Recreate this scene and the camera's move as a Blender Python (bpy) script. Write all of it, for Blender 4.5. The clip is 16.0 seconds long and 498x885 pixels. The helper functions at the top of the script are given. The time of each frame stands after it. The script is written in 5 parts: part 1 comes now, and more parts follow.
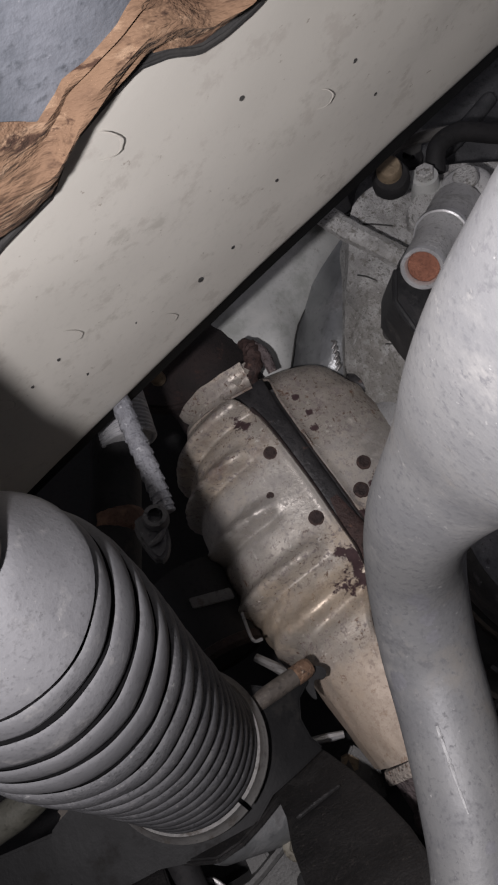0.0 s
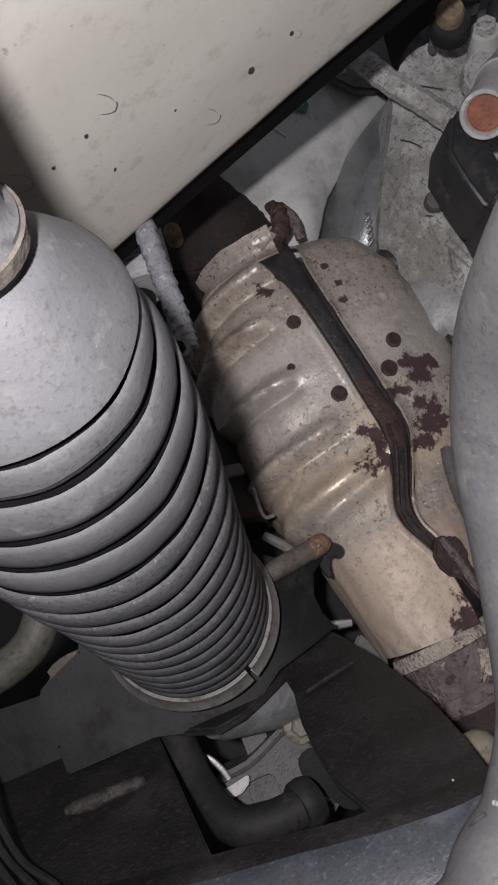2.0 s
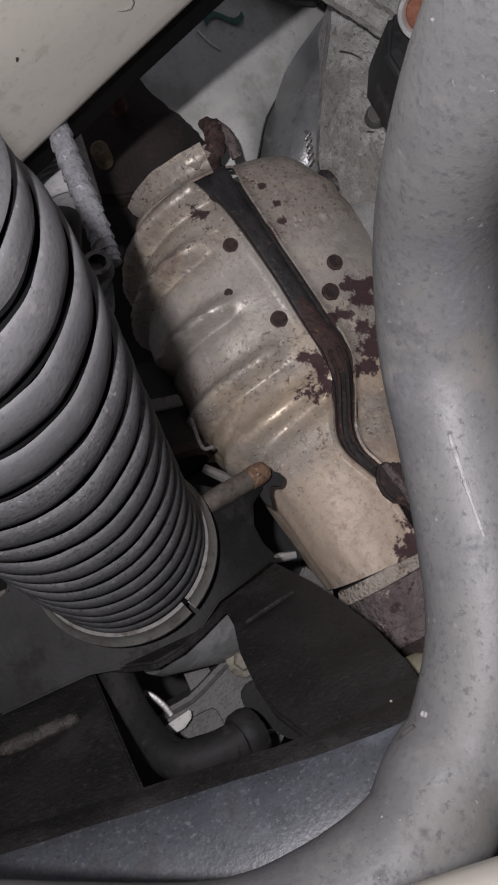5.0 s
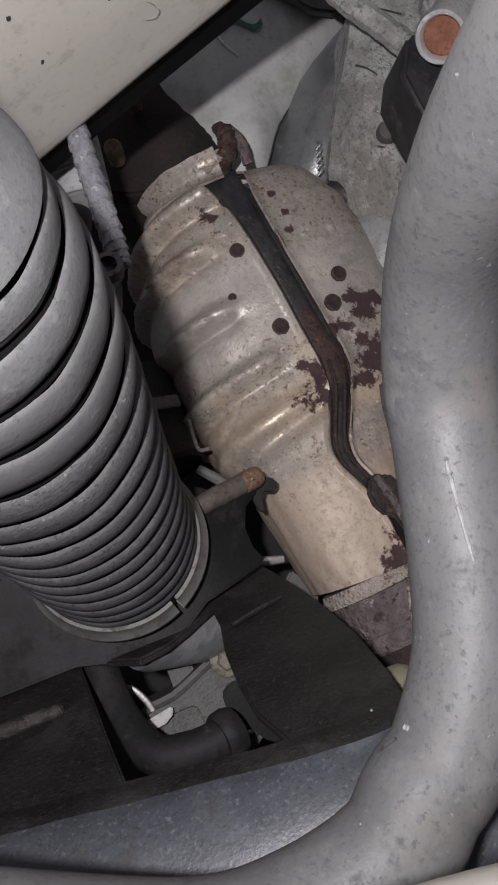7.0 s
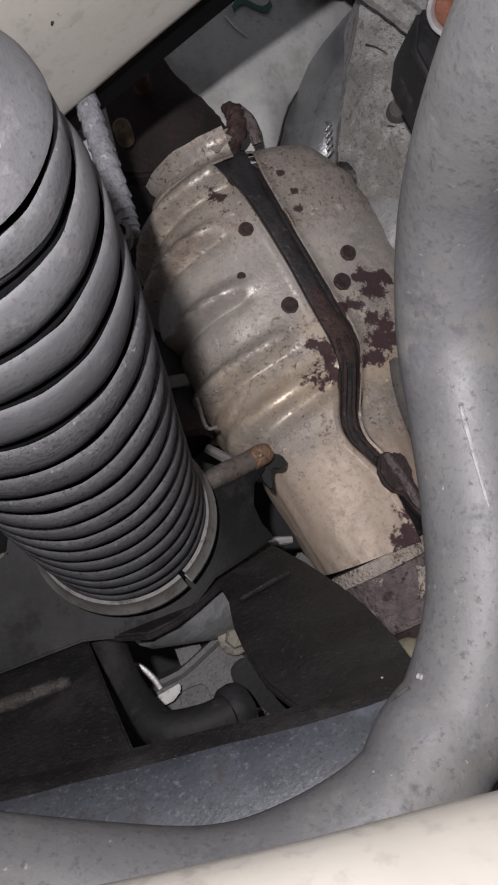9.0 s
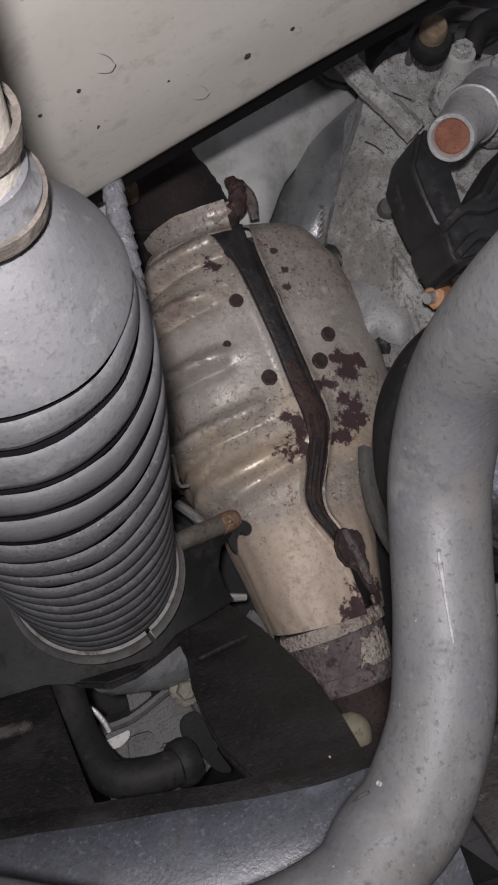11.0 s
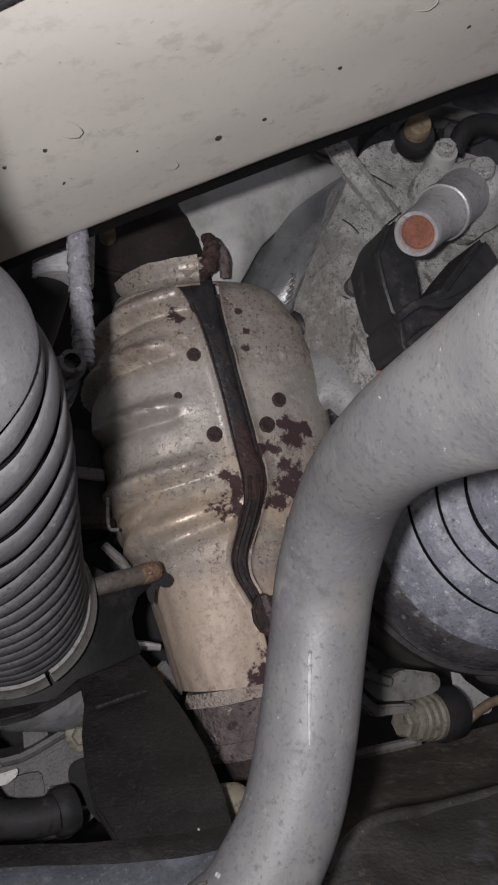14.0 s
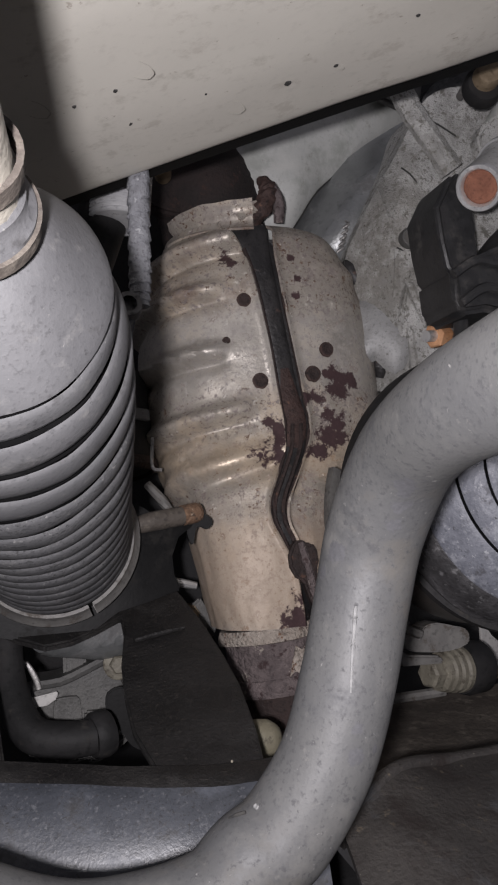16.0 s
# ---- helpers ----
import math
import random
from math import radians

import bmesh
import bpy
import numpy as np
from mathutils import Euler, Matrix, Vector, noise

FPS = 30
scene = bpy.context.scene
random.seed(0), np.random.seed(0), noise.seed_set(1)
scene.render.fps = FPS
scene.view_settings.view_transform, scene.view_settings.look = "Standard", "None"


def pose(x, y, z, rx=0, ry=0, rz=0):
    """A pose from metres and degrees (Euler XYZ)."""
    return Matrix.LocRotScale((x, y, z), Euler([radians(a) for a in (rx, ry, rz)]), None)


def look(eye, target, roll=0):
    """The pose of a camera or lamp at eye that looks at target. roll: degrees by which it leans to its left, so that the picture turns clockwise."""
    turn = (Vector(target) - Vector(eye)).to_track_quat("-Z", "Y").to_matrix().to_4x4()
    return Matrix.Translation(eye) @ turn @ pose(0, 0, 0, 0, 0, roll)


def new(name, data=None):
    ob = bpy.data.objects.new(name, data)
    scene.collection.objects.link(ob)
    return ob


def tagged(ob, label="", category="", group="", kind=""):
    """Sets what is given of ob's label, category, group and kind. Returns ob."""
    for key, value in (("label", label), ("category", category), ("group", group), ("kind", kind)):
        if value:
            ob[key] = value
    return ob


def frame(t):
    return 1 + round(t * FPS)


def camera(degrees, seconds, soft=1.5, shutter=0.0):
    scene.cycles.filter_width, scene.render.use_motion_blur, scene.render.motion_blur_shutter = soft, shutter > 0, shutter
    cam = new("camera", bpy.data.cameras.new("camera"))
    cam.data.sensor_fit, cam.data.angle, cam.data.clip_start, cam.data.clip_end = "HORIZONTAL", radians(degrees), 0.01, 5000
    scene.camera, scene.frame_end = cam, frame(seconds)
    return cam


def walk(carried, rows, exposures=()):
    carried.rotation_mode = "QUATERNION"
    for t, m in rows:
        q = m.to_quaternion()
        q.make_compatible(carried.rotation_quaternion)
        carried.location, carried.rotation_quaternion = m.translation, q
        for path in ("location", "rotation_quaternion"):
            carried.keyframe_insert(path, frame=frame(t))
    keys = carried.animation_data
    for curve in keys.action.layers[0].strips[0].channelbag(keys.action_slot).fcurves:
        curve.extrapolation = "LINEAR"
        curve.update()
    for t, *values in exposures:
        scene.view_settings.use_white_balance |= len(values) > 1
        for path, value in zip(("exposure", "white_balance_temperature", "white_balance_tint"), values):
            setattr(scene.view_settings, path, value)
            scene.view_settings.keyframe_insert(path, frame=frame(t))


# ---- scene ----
cam = camera(34.1, 16.0, soft=2.2)
PATH = [
    (0, (0.002, 0.022, 0.393), (0.366, 1.911, 0.938), -27.0),
    (0.5, (0.0, 0.043, 0.366), (0.355, 1.94, 0.89), -26.8),
    (1, (-0.009, 0.053, 0.362), (0.337, 1.96, 0.854), -26.0),
    (1.5, (-0.017, 0.06, 0.366), (0.317, 1.979, 0.82), -24.3),
    (2, (-0.022, 0.064, 0.373), (0.328, 1.988, 0.79), -22.8),
    (2.5, (-0.009, 0.068, 0.381), (0.382, 1.994, 0.751), -22.9),
    (3, (0.008, 0.049, 0.37), (0.418, 1.977, 0.708), -23.9),
    (3.5, (0.003, 0.058, 0.362), (0.422, 1.988, 0.677), -24.5),
    (4, (-0.001, 0.071, 0.36), (0.404, 2.008, 0.649), -24.8),
    (4.5, (-0.012, 0.08, 0.361), (0.387, 2.019, 0.639), -24.7),
    (7, (-0.017, 0.074, 0.366), (0.404, 2.013, 0.62), -21.1),
    (7.5, (-0.014, 0.074, 0.364), (0.402, 2.014, 0.616), -20.6),
    (8, (-0.025, 0.083, 0.363), (0.397, 2.022, 0.614), -20.6),
    (8.5, (-0.02, 0.082, 0.356), (0.389, 2.021, 0.622), -21.0),
    (11, (-0.034, 0.056, 0.38), (0.525, 1.959, 0.633), -14.9),
    (11.5, (-0.036, 0.048, 0.389), (0.624, 1.92, 0.637), -10.7),
    (12, (-0.024, 0.03, 0.372), (0.654, 1.887, 0.678), -8.9),
    (12.5, (-0.025, 0.032, 0.372), (0.666, 1.869, 0.755), -8.4),
    (13, (-0.023, 0.033, 0.378), (0.676, 1.858, 0.802), -8.4),
    (13.5, (-0.019, 0.038, 0.38), (0.659, 1.878, 0.773), -7.8),
    (14, (-0.018, 0.044, 0.388), (0.612, 1.915, 0.706), -7.0),
    (14.5, (-0.022, 0.045, 0.392), (0.563, 1.94, 0.656), -5.8),
    (15, (-0.026, 0.045, 0.391), (0.534, 1.951, 0.618), -4.8),
    (15.5, (-0.024, 0.042, 0.391), (0.525, 1.954, 0.594), -4.1),
    (16, (-0.025, 0.042, 0.391), (0.525, 1.956, 0.573), -3.5),
]
walk(cam, [(t, look(eye, target, roll)) for t, eye, target, roll in PATH], exposures=((0.0, -0.15), (0.5, 0.0), (1.0, -0.05), (1.5, 0.1), (2.5, 0.2), (3.0, 0.26), (3.5, 0.08), (4.5, 0.06), (7.0, 0.22), (8.0, 0.2), (8.5, 0.22), (11.0, 0.0), (11.5, -0.1), (12.0, 0.1), (12.5, 0.1), (13.5, 0.1), (14.0, 0.07), (16.0, 0.07)))

# ---- light: a hand torch held beside the camera, and the dim garage round the car ----
world = bpy.data.worlds.new("garage_gloom")
world.use_nodes = True
scene.world = world
world.node_tree.nodes["Background"].inputs["Color"].default_value = (0.79, 0.76, 0.86, 1)
world.node_tree.nodes["Background"].inputs["Strength"].default_value = 0.18

torch = bpy.data.lights.new("torch", "SPOT")
torch.energy, torch.color, torch.shadow_soft_size = 4.8, (1.0, 0.952, 0.992), 0.005
torch.spot_size, torch.spot_blend = radians(126), 1.0
lamp = new("torch", torch)
lamp.matrix_world = look((-0.045, 0.022, 0.390), (0.185, 0.43, 0.470))


# ---- materials ----
def rgba(c):
    return (*c, 1.0)


def paint(name, a, b, rough=0.6, metal=0.0, scale=40.0, bump=0.1, fine=400.0, dust=None, dust_amount=0.5,
          dust_scale=90.0, spots=(), spot_colour=(0.05, 0.025, 0.02), spot_rough=0.85, rough_var=0.15, stretch=None, bump_dist=0.001, spec=0.5, coarse=None, grain_dark=0.72, layers=(), tints=()):
    """Two colours mixed by a broad noise, fine grain on top, optional dust or rust by a second noise, and stains of
    their own shape round given places (x, y, z, radius)."""
    m = bpy.data.materials.new(name)
    m.use_nodes = True
    nt = m.node_tree
    n, l = nt.nodes, nt.links
    bsdf = n["Principled BSDF"]
    tc = n.new("ShaderNodeTexCoord")
    src = tc.outputs["Object"]
    if stretch:
        mp = n.new("ShaderNodeMapping")
        mp.inputs["Scale"].default_value = stretch
        l.new(src, mp.inputs["Vector"])
        tex = mp.outputs["Vector"]
    else:
        tex = src

    def noise_node(s, detail=4.0, rg=0.6, v=None):
        t = n.new("ShaderNodeTexNoise")
        t.inputs["Scale"].default_value, t.inputs["Detail"].default_value, t.inputs["Roughness"].default_value = s, detail, rg
        l.new(v or tex, t.inputs["Vector"])
        return t.outputs["Fac"]

    def ramp(fac, lo, hi):
        r = n.new("ShaderNodeMapRange")
        r.interpolation_type = "SMOOTHSTEP"
        r.inputs["From Min"].default_value, r.inputs["From Max"].default_value = lo, hi
        l.new(fac, r.inputs["Value"])
        return r.outputs["Result"]

    def mix(fac, c1, c2):
        x = n.new("ShaderNodeMix")
        x.data_type = "RGBA"
        l.new(fac, x.inputs["Factor"])
        for sock, c in ((x.inputs[6], c1), (x.inputs[7], c2)):
            if isinstance(c, tuple):
                sock.default_value = rgba(c)
            else:
                l.new(c, sock)
        return x.outputs[2]

    def fmix(fac, a_, b_):
        x = n.new("ShaderNodeMix")
        l.new(fac, x.inputs["Factor"])
        for sock, c in ((x.inputs[2], a_), (x.inputs[3], b_)):
            if isinstance(c, float):
                sock.default_value = c
            else:
                l.new(c, sock)
        return x.outputs[0]

    broad, grain = noise_node(scale), noise_node(fine, 3.0)
    col = mix(ramp(broad, 0.3, 0.7), a, b)
    dark = tuple(c * grain_dark for c in a)
    col = mix(ramp(grain, 0.52, 0.75), col, dark)
    rgh = fmix(broad, max(0.05, rough - rough_var), min(1.0, rough + rough_var))
    met = None
    if coarse:
        cfac = ramp(noise_node(coarse[1], 2.0, 0.5), 0.42, 0.62)
        col = mix(cfac, col, coarse[0])
    if dust:
        d = ramp(noise_node(dust_scale, 6.0, 0.72), 0.56 - 0.25 * dust_amount, 0.82 - 0.25 * dust_amount)
        col = mix(d, col, dust)
        rgh = fmix(d, rgh, 0.9)
        if metal:
            met = fmix(d, float(metal), 0.0)
    for colour, size, level, soft in layers:
        sp = ramp(noise_node(size, 6.0, 0.7), level, level + soft)
        col = mix(sp, col, colour)
        rgh = fmix(sp, rgh, min(1.0, rough + 0.2))
        if metal:
            met = fmix(sp, met if met is not None else float(metal), 0.0)
    for colour, lo, hi, soft, amount in tints:
        # discoloured zone between two heights with an uneven border
        z = n.new("ShaderNodeSeparateXYZ")
        l.new(src, z.inputs[0])
        wav = n.new("ShaderNodeMath")
        wav.operation = "MULTIPLY_ADD"
        l.new(noise_node(55, 5.0, 0.65), wav.inputs[0])
        wav.inputs[1].default_value = 0.035
        l.new(z.outputs["Z"], wav.inputs[2])
        both = n.new("ShaderNodeMath")
        both.operation = "MULTIPLY"
        l.new(ramp(wav.outputs[0], lo + 0.0175, lo + soft + 0.0175), both.inputs[0])
        l.new(ramp(wav.outputs[0], hi + 0.0175, hi - soft + 0.0175), both.inputs[1])
        amt = n.new("ShaderNodeMath")
        amt.operation = "MULTIPLY"
        l.new(both.outputs[0], amt.inputs[0])
        amt.inputs[1].default_value = amount
        col = mix(amt.outputs[0], col, colour)
        if metal and amount > 0.6:
            met = fmix(amt.outputs[0], met if met is not None else float(metal), 0.0)
            rgh = fmix(amt.outputs[0], rgh, 0.62)
    if spots:
        total = None
        wob = n.new("ShaderNodeTexNoise")
        wob.inputs["Scale"].default_value, wob.inputs["Detail"].default_value, wob.inputs["Roughness"].default_value = 210.0, 8.0, 0.72
        l.new(src, wob.inputs["Vector"])
        for x, y, z, r in spots:
            dist = n.new("ShaderNodeVectorMath")
            dist.operation = "DISTANCE"
            l.new(src, dist.inputs[0])
            dist.inputs[1].default_value = (x, y, z)
            q = n.new("ShaderNodeMath")
            q.operation = "DIVIDE"
            l.new(dist.outputs["Value"], q.inputs[0])
            q.inputs[1].default_value = r
            if total is None:
                total = q.outputs[0]
            else:
                mn = n.new("ShaderNodeMath")
                mn.operation = "MINIMUM"
                l.new(total, mn.inputs[0])
                l.new(q.outputs[0], mn.inputs[1])
                total = mn.outputs[0]
        ad = n.new("ShaderNodeMath")
        ad.operation = "MULTIPLY_ADD"
        l.new(wob.outputs["Fac"], ad.inputs[0])
        ad.inputs[1].default_value = 5.0
        l.new(total, ad.inputs[2])
        sfac = n.new("ShaderNodeMapRange")
        sfac.inputs["From Min"].default_value, sfac.inputs["From Max"].default_value = 3.88, 3.58
        l.new(ad.outputs[0], sfac.inputs["Value"])
        s = sfac.outputs["Result"]
        col = mix(s, col, mix(grain, spot_colour, tuple(c * 2.2 for c in spot_colour)))
        rgh = fmix(s, rgh, spot_rough)
        met = fmix(s, met if met is not None else float(metal), 0.0)
    l.new(col, bsdf.inputs["Base Color"])
    l.new(rgh, bsdf.inputs["Roughness"])
    if met is not None:
        l.new(met, bsdf.inputs["Metallic"])
    else:
        bsdf.inputs["Metallic"].default_value = metal
    bsdf.inputs["Specular IOR Level"].default_value = spec
    if bump:
        h = n.new("ShaderNodeMath")
        h.operation = "ADD"
        l.new(broad, h.inputs[0])
        l.new(grain, h.inputs[1])
        bp = n.new("ShaderNodeBump")
        bp.inputs["Strength"].default_value, bp.inputs["Distance"].default_value = bump, bump_dist
        l.new(h.outputs[0], bp.inputs["Height"])
        l.new(bp.outputs["Normal"], bsdf.inputs["Normal"])
    return m


CREAM = paint("cream_body_paint", (0.55, 0.53, 0.475), (0.58, 0.555, 0.50), 0.5, 0, 18, 0.05, 300, grain_dark=0.95,
              coarse=((0.535, 0.515, 0.46), 9), layers=[((0.47, 0.445, 0.395), 70, 0.54, 0.12), ((0.34, 0.31, 0.265), 190, 0.645, 0.05), ((0.44, 0.42, 0.37), 34, 0.58, 0.10)])
CREAM_WORN = paint("cream_paint_ring", (0.40, 0.38, 0.335), (0.47, 0.45, 0.40), 0.6, 0, 90, 0.05)
RUST_EDGE = paint("rust_orange", (0.11, 0.060, 0.034), (0.19, 0.115, 0.068), 0.9, 0, 60, 0.6, 500, bump_dist=0.003, stretch=(0.25, 1.0, 1.0), layers=[((0.27, 0.18, 0.115), 140, 0.54, 0.12), ((0.05, 0.025, 0.015), 150, 0.56, 0.08)])
UNDERSEAL = paint("grey_sealer", (0.10, 0.11, 0.125), (0.17, 0.18, 0.20), 0.75, 0, 50, 0.4, 350, layers=[((0.3, 0.3, 0.31), 260, 0.66, 0.06)])
SEALANT_DARK = paint("dark_seam_sealer", (0.02, 0.02, 0.02), (0.04, 0.038, 0.035), 0.8, 0, 80, 0.3)
RUBBER = paint("grey_dusty_rubber", (0.082, 0.082, 0.085), (0.104, 0.104, 0.107), 0.62, 0, 45, 0.14, 900, spec=0.35, grain_dark=0.80, layers=[((0.130, 0.128, 0.126), 160, 0.55, 0.16), ((0.062, 0.061, 0.062), 90, 0.58, 0.12), ((0.050, 0.050, 0.051), 600, 0.62, 0.08), ((0.160, 0.157, 0.153), 420, 0.66, 0.05)])
RUBBER_GRITTY = paint("gritty_grey_rubber", (0.078, 0.078, 0.081), (0.100, 0.100, 0.103), 0.65, 0, 45, 0.4, 900, spec=0.35, bump_dist=0.0006, grain_dark=0.6, layers=[((0.128, 0.126, 0.125), 160, 0.54, 0.16), ((0.045, 0.045, 0.046), 480, 0.57, 0.08), ((0.165, 0.163, 0.160), 650, 0.60, 0.06), ((0.052, 0.051, 0.052), 80, 0.57, 0.10), ((0.030, 0.030, 0.031), 800, 0.60, 0.06)])
RUBBER_BLACK = paint("black_rubber", (0.012, 0.012, 0.0125), (0.024, 0.023, 0.0235), 0.68, 0, 60, 0.2, spec=0.3, layers=[((0.036, 0.033, 0.030), 130, 0.58, 0.12)])
# rubber of the folds, taken near black so groove shade is in the colour
FOLD_SHADE = paint("shaded_black_rubber", (0.004, 0.004, 0.0042), (0.006, 0.006, 0.0062), 0.95, 0, 60, 0.05, spec=0.02)
BOOT = paint("dusty_boot_rubber", (0.100, 0.105, 0.124), (0.150, 0.156, 0.180), 0.55, 0, 60, 0.45, 500, spec=0.5, layers=[((0.210, 0.216, 0.238), 110, 0.50, 0.14), ((0.062, 0.062, 0.070), 130, 0.57, 0.12), ((0.28, 0.285, 0.30), 420, 0.59, 0.08), ((0.042, 0.042, 0.047), 380, 0.61, 0.06), ((0.52, 0.52, 0.53), 120, 0.685, 0.02), ((0.50, 0.50, 0.50), 480, 0.69, 0.03)])
BOOT_DARK = paint("greasy_boot_rubber", (0.026, 0.025, 0.026), (0.052, 0.050, 0.052), 0.5, 0, 90, 0.5, 500, spec=0.5, layers=[((0.10, 0.098, 0.10), 170, 0.57, 0.10), ((0.34, 0.34, 0.345), 240, 0.68, 0.03), ((0.22, 0.22, 0.22), 520, 0.65, 0.04)])
BLACK_STEEL = paint("black_painted_steel", (0.0105, 0.0100, 0.0100), (0.0175, 0.0163, 0.0160), 0.55, 0, 55, 0.55, 700, layers=[((0.029, 0.025, 0.022), 420, 0.54, 0.16), ((0.008, 0.0078, 0.0078), 300, 0.58, 0.10), ((0.021, 0.0195, 0.0185), 24, 0.55, 0.12), ((0.075, 0.068, 0.057), 620, 0.67, 0.05)])
PLATE_BLACK = paint("satin_black_paint", (0.0055, 0.0055, 0.0058), (0.009, 0.0089, 0.009), 0.55, 0, 30, 0.12, 500, spec=0.22, layers=[((0.0145, 0.0135, 0.0125), 70, 0.54, 0.16), ((0.045, 0.042, 0.038), 420, 0.71, 0.04)])
# near black for the shadow band behind the fender panel edge
EDGE_SHADE = paint("panel_edge_shade", (0.004, 0.004, 0.0042), (0.007, 0.007, 0.0072), 0.8, 0, 60, 0.2, spec=0.15)
# torch sheen on the rolled edge put into the base as paler blue-grey
SHEEN_STEEL = paint("dusty_sheen_paint", (0.042, 0.046, 0.055), (0.066, 0.072, 0.086), 0.40, 0, 60, 0.28, 1000, spec=0.9, bump_dist=0.0004, grain_dark=0.7, layers=[((0.095, 0.099, 0.110), 700, 0.55, 0.10), ((0.17, 0.16, 0.14), 520, 0.71, 0.04), ((0.024, 0.024, 0.026), 800, 0.57, 0.08), ((0.028, 0.028, 0.030), 60, 0.54, 0.15), ((0.105, 0.114, 0.136), 26, 0.52, 0.2), ((0.013, 0.013, 0.014), 140, 0.66, 0.03)])
BAR_PAINT = paint("grey_bar_paint", (0.078, 0.079, 0.081), (0.100, 0.100, 0.098), 0.55, 0, 28, 0.10, 800, grain_dark=0.82, spec=0.4,
                  layers=[((0.124, 0.122, 0.117), 42, 0.50, 0.22), ((0.060, 0.061, 0.065), 50, 0.55, 0.18), ((0.100, 0.094, 0.085), 24, 0.54, 0.16), ((0.056, 0.056, 0.058), 95, 0.60, 0.12), ((0.064, 0.064, 0.066), 520, 0.56, 0.10), ((0.122, 0.120, 0.115), 360, 0.60, 0.12), ((0.20, 0.197, 0.190), 460, 0.655, 0.04), ((0.05, 0.05, 0.052), 480, 0.66, 0.06)], spot_colour=(0.052, 0.052, 0.055), spot_rough=0.7,
                  spots=((0.0532, 0.1956, 0.3968, 0.0009), (0.0546, 0.2013, 0.3941, 0.0011), (0.0561, 0.2054, 0.3909, 0.0008), (0.0447, 0.2274, 0.3770, 0.0015), (0.0463, 0.2226, 0.3818, 0.0009), (0.0515, 0.2186, 0.3364, 0.0009), (0.0534, 0.1985, 0.3955, 0.0022), (0.0560, 0.2050, 0.3911, 0.0016), (0.0556, 0.2096, 0.3871, 0.0015), (0.0471, 0.2172, 0.3419, 0.0012), (0.0457, 0.2175, 0.3358, 0.0018), (0.0464, 0.2229, 0.3806, 0.0020)))
CAST = paint("cast_aluminium", (0.42, 0.417, 0.402), (0.54, 0.536, 0.518), 0.56, 0.25, 90, 0.8, 1100, bump_dist=0.0010, grain_dark=0.6, layers=[((0.21, 0.198, 0.172), 13, 0.48, 0.14), ((0.28, 0.276, 0.262), 26, 0.47, 0.16), ((0.48, 0.475, 0.46), 60, 0.57, 0.14), ((0.19, 0.183, 0.163), 300, 0.52, 0.10), ((0.10, 0.094, 0.08), 700, 0.59, 0.05), ((0.60, 0.59, 0.575), 500, 0.63, 0.05), ((0.13, 0.125, 0.11), 75, 0.60, 0.08)])
CAST_DULL = paint("dull_cast_alloy", (0.088, 0.087, 0.084), (0.130, 0.128, 0.122), 0.6, 0.2, 70, 0.4, 900, layers=[((0.055, 0.053, 0.049), 60, 0.52, 0.15), ((0.17, 0.17, 0.166), 130, 0.62, 0.10)])
CAST_DARK = paint("dark_cast_alloy", (0.055, 0.056, 0.058), (0.095, 0.096, 0.098), 0.65, 0.1, 60, 0.5, 500, layers=[((0.03, 0.03, 0.031), 50, 0.52, 0.15), ((0.16, 0.16, 0.16), 220, 0.62, 0.08)])
CLAMP = paint("dull_clamp_steel", (0.12, 0.115, 0.11), (0.17, 0.165, 0.155), 0.55, 0.2, 80, 0.2, layers=[((0.07, 0.06, 0.05), 120, 0.54, 0.12)])
ROD = paint("pale_zinc_rod", (0.40, 0.375, 0.32), (0.52, 0.49, 0.42), 0.5, 0.2, 90, 0.3, layers=[((0.22, 0.19, 0.14), 140, 0.56, 0.1)])
OLIVE = paint("olive_grey_zinc", (0.13, 0.118, 0.092), (0.21, 0.195, 0.155), 0.6, 0.1, 120, 0.4, layers=[((0.07, 0.06, 0.045), 160, 0.54, 0.1)])
HOSE_OLIVE = paint("olive_hose_rubber", (0.070, 0.068, 0.054), (0.115, 0.112, 0.092), 0.6, 0, 90, 0.3, layers=[((0.04, 0.038, 0.03), 120, 0.56, 0.12)])
ALU_SMOOTH = paint("smooth_aluminium", (0.44, 0.45, 0.43), (0.54, 0.545, 0.525), 0.5, 0.15, 25, 0.12, 500, grain_dark=0.92, layers=[((0.33, 0.34, 0.315), 22, 0.46, 0.18), ((0.50, 0.50, 0.475), 45, 0.52, 0.2), ((0.27, 0.262, 0.235), 70, 0.60, 0.12), ((0.34, 0.325, 0.30), 200, 0.64, 0.08)])
STUB = paint("cast_outlet_alloy", (0.52, 0.52, 0.51), (0.64, 0.635, 0.62), 0.5, 0.35, 60, 0.5, 700, bump_dist=0.0007, layers=[((0.36, 0.355, 0.34), 70, 0.52, 0.14), ((0.24, 0.235, 0.22), 350, 0.60, 0.06)])
ALU_SWELL = paint("smooth_cast_alloy", (0.30, 0.30, 0.297), (0.37, 0.37, 0.366), 0.6, 0.3, 40, 0.3, 700, layers=[((0.22, 0.217, 0.208), 60, 0.52, 0.16), ((0.15, 0.147, 0.135), 500, 0.60, 0.08)])
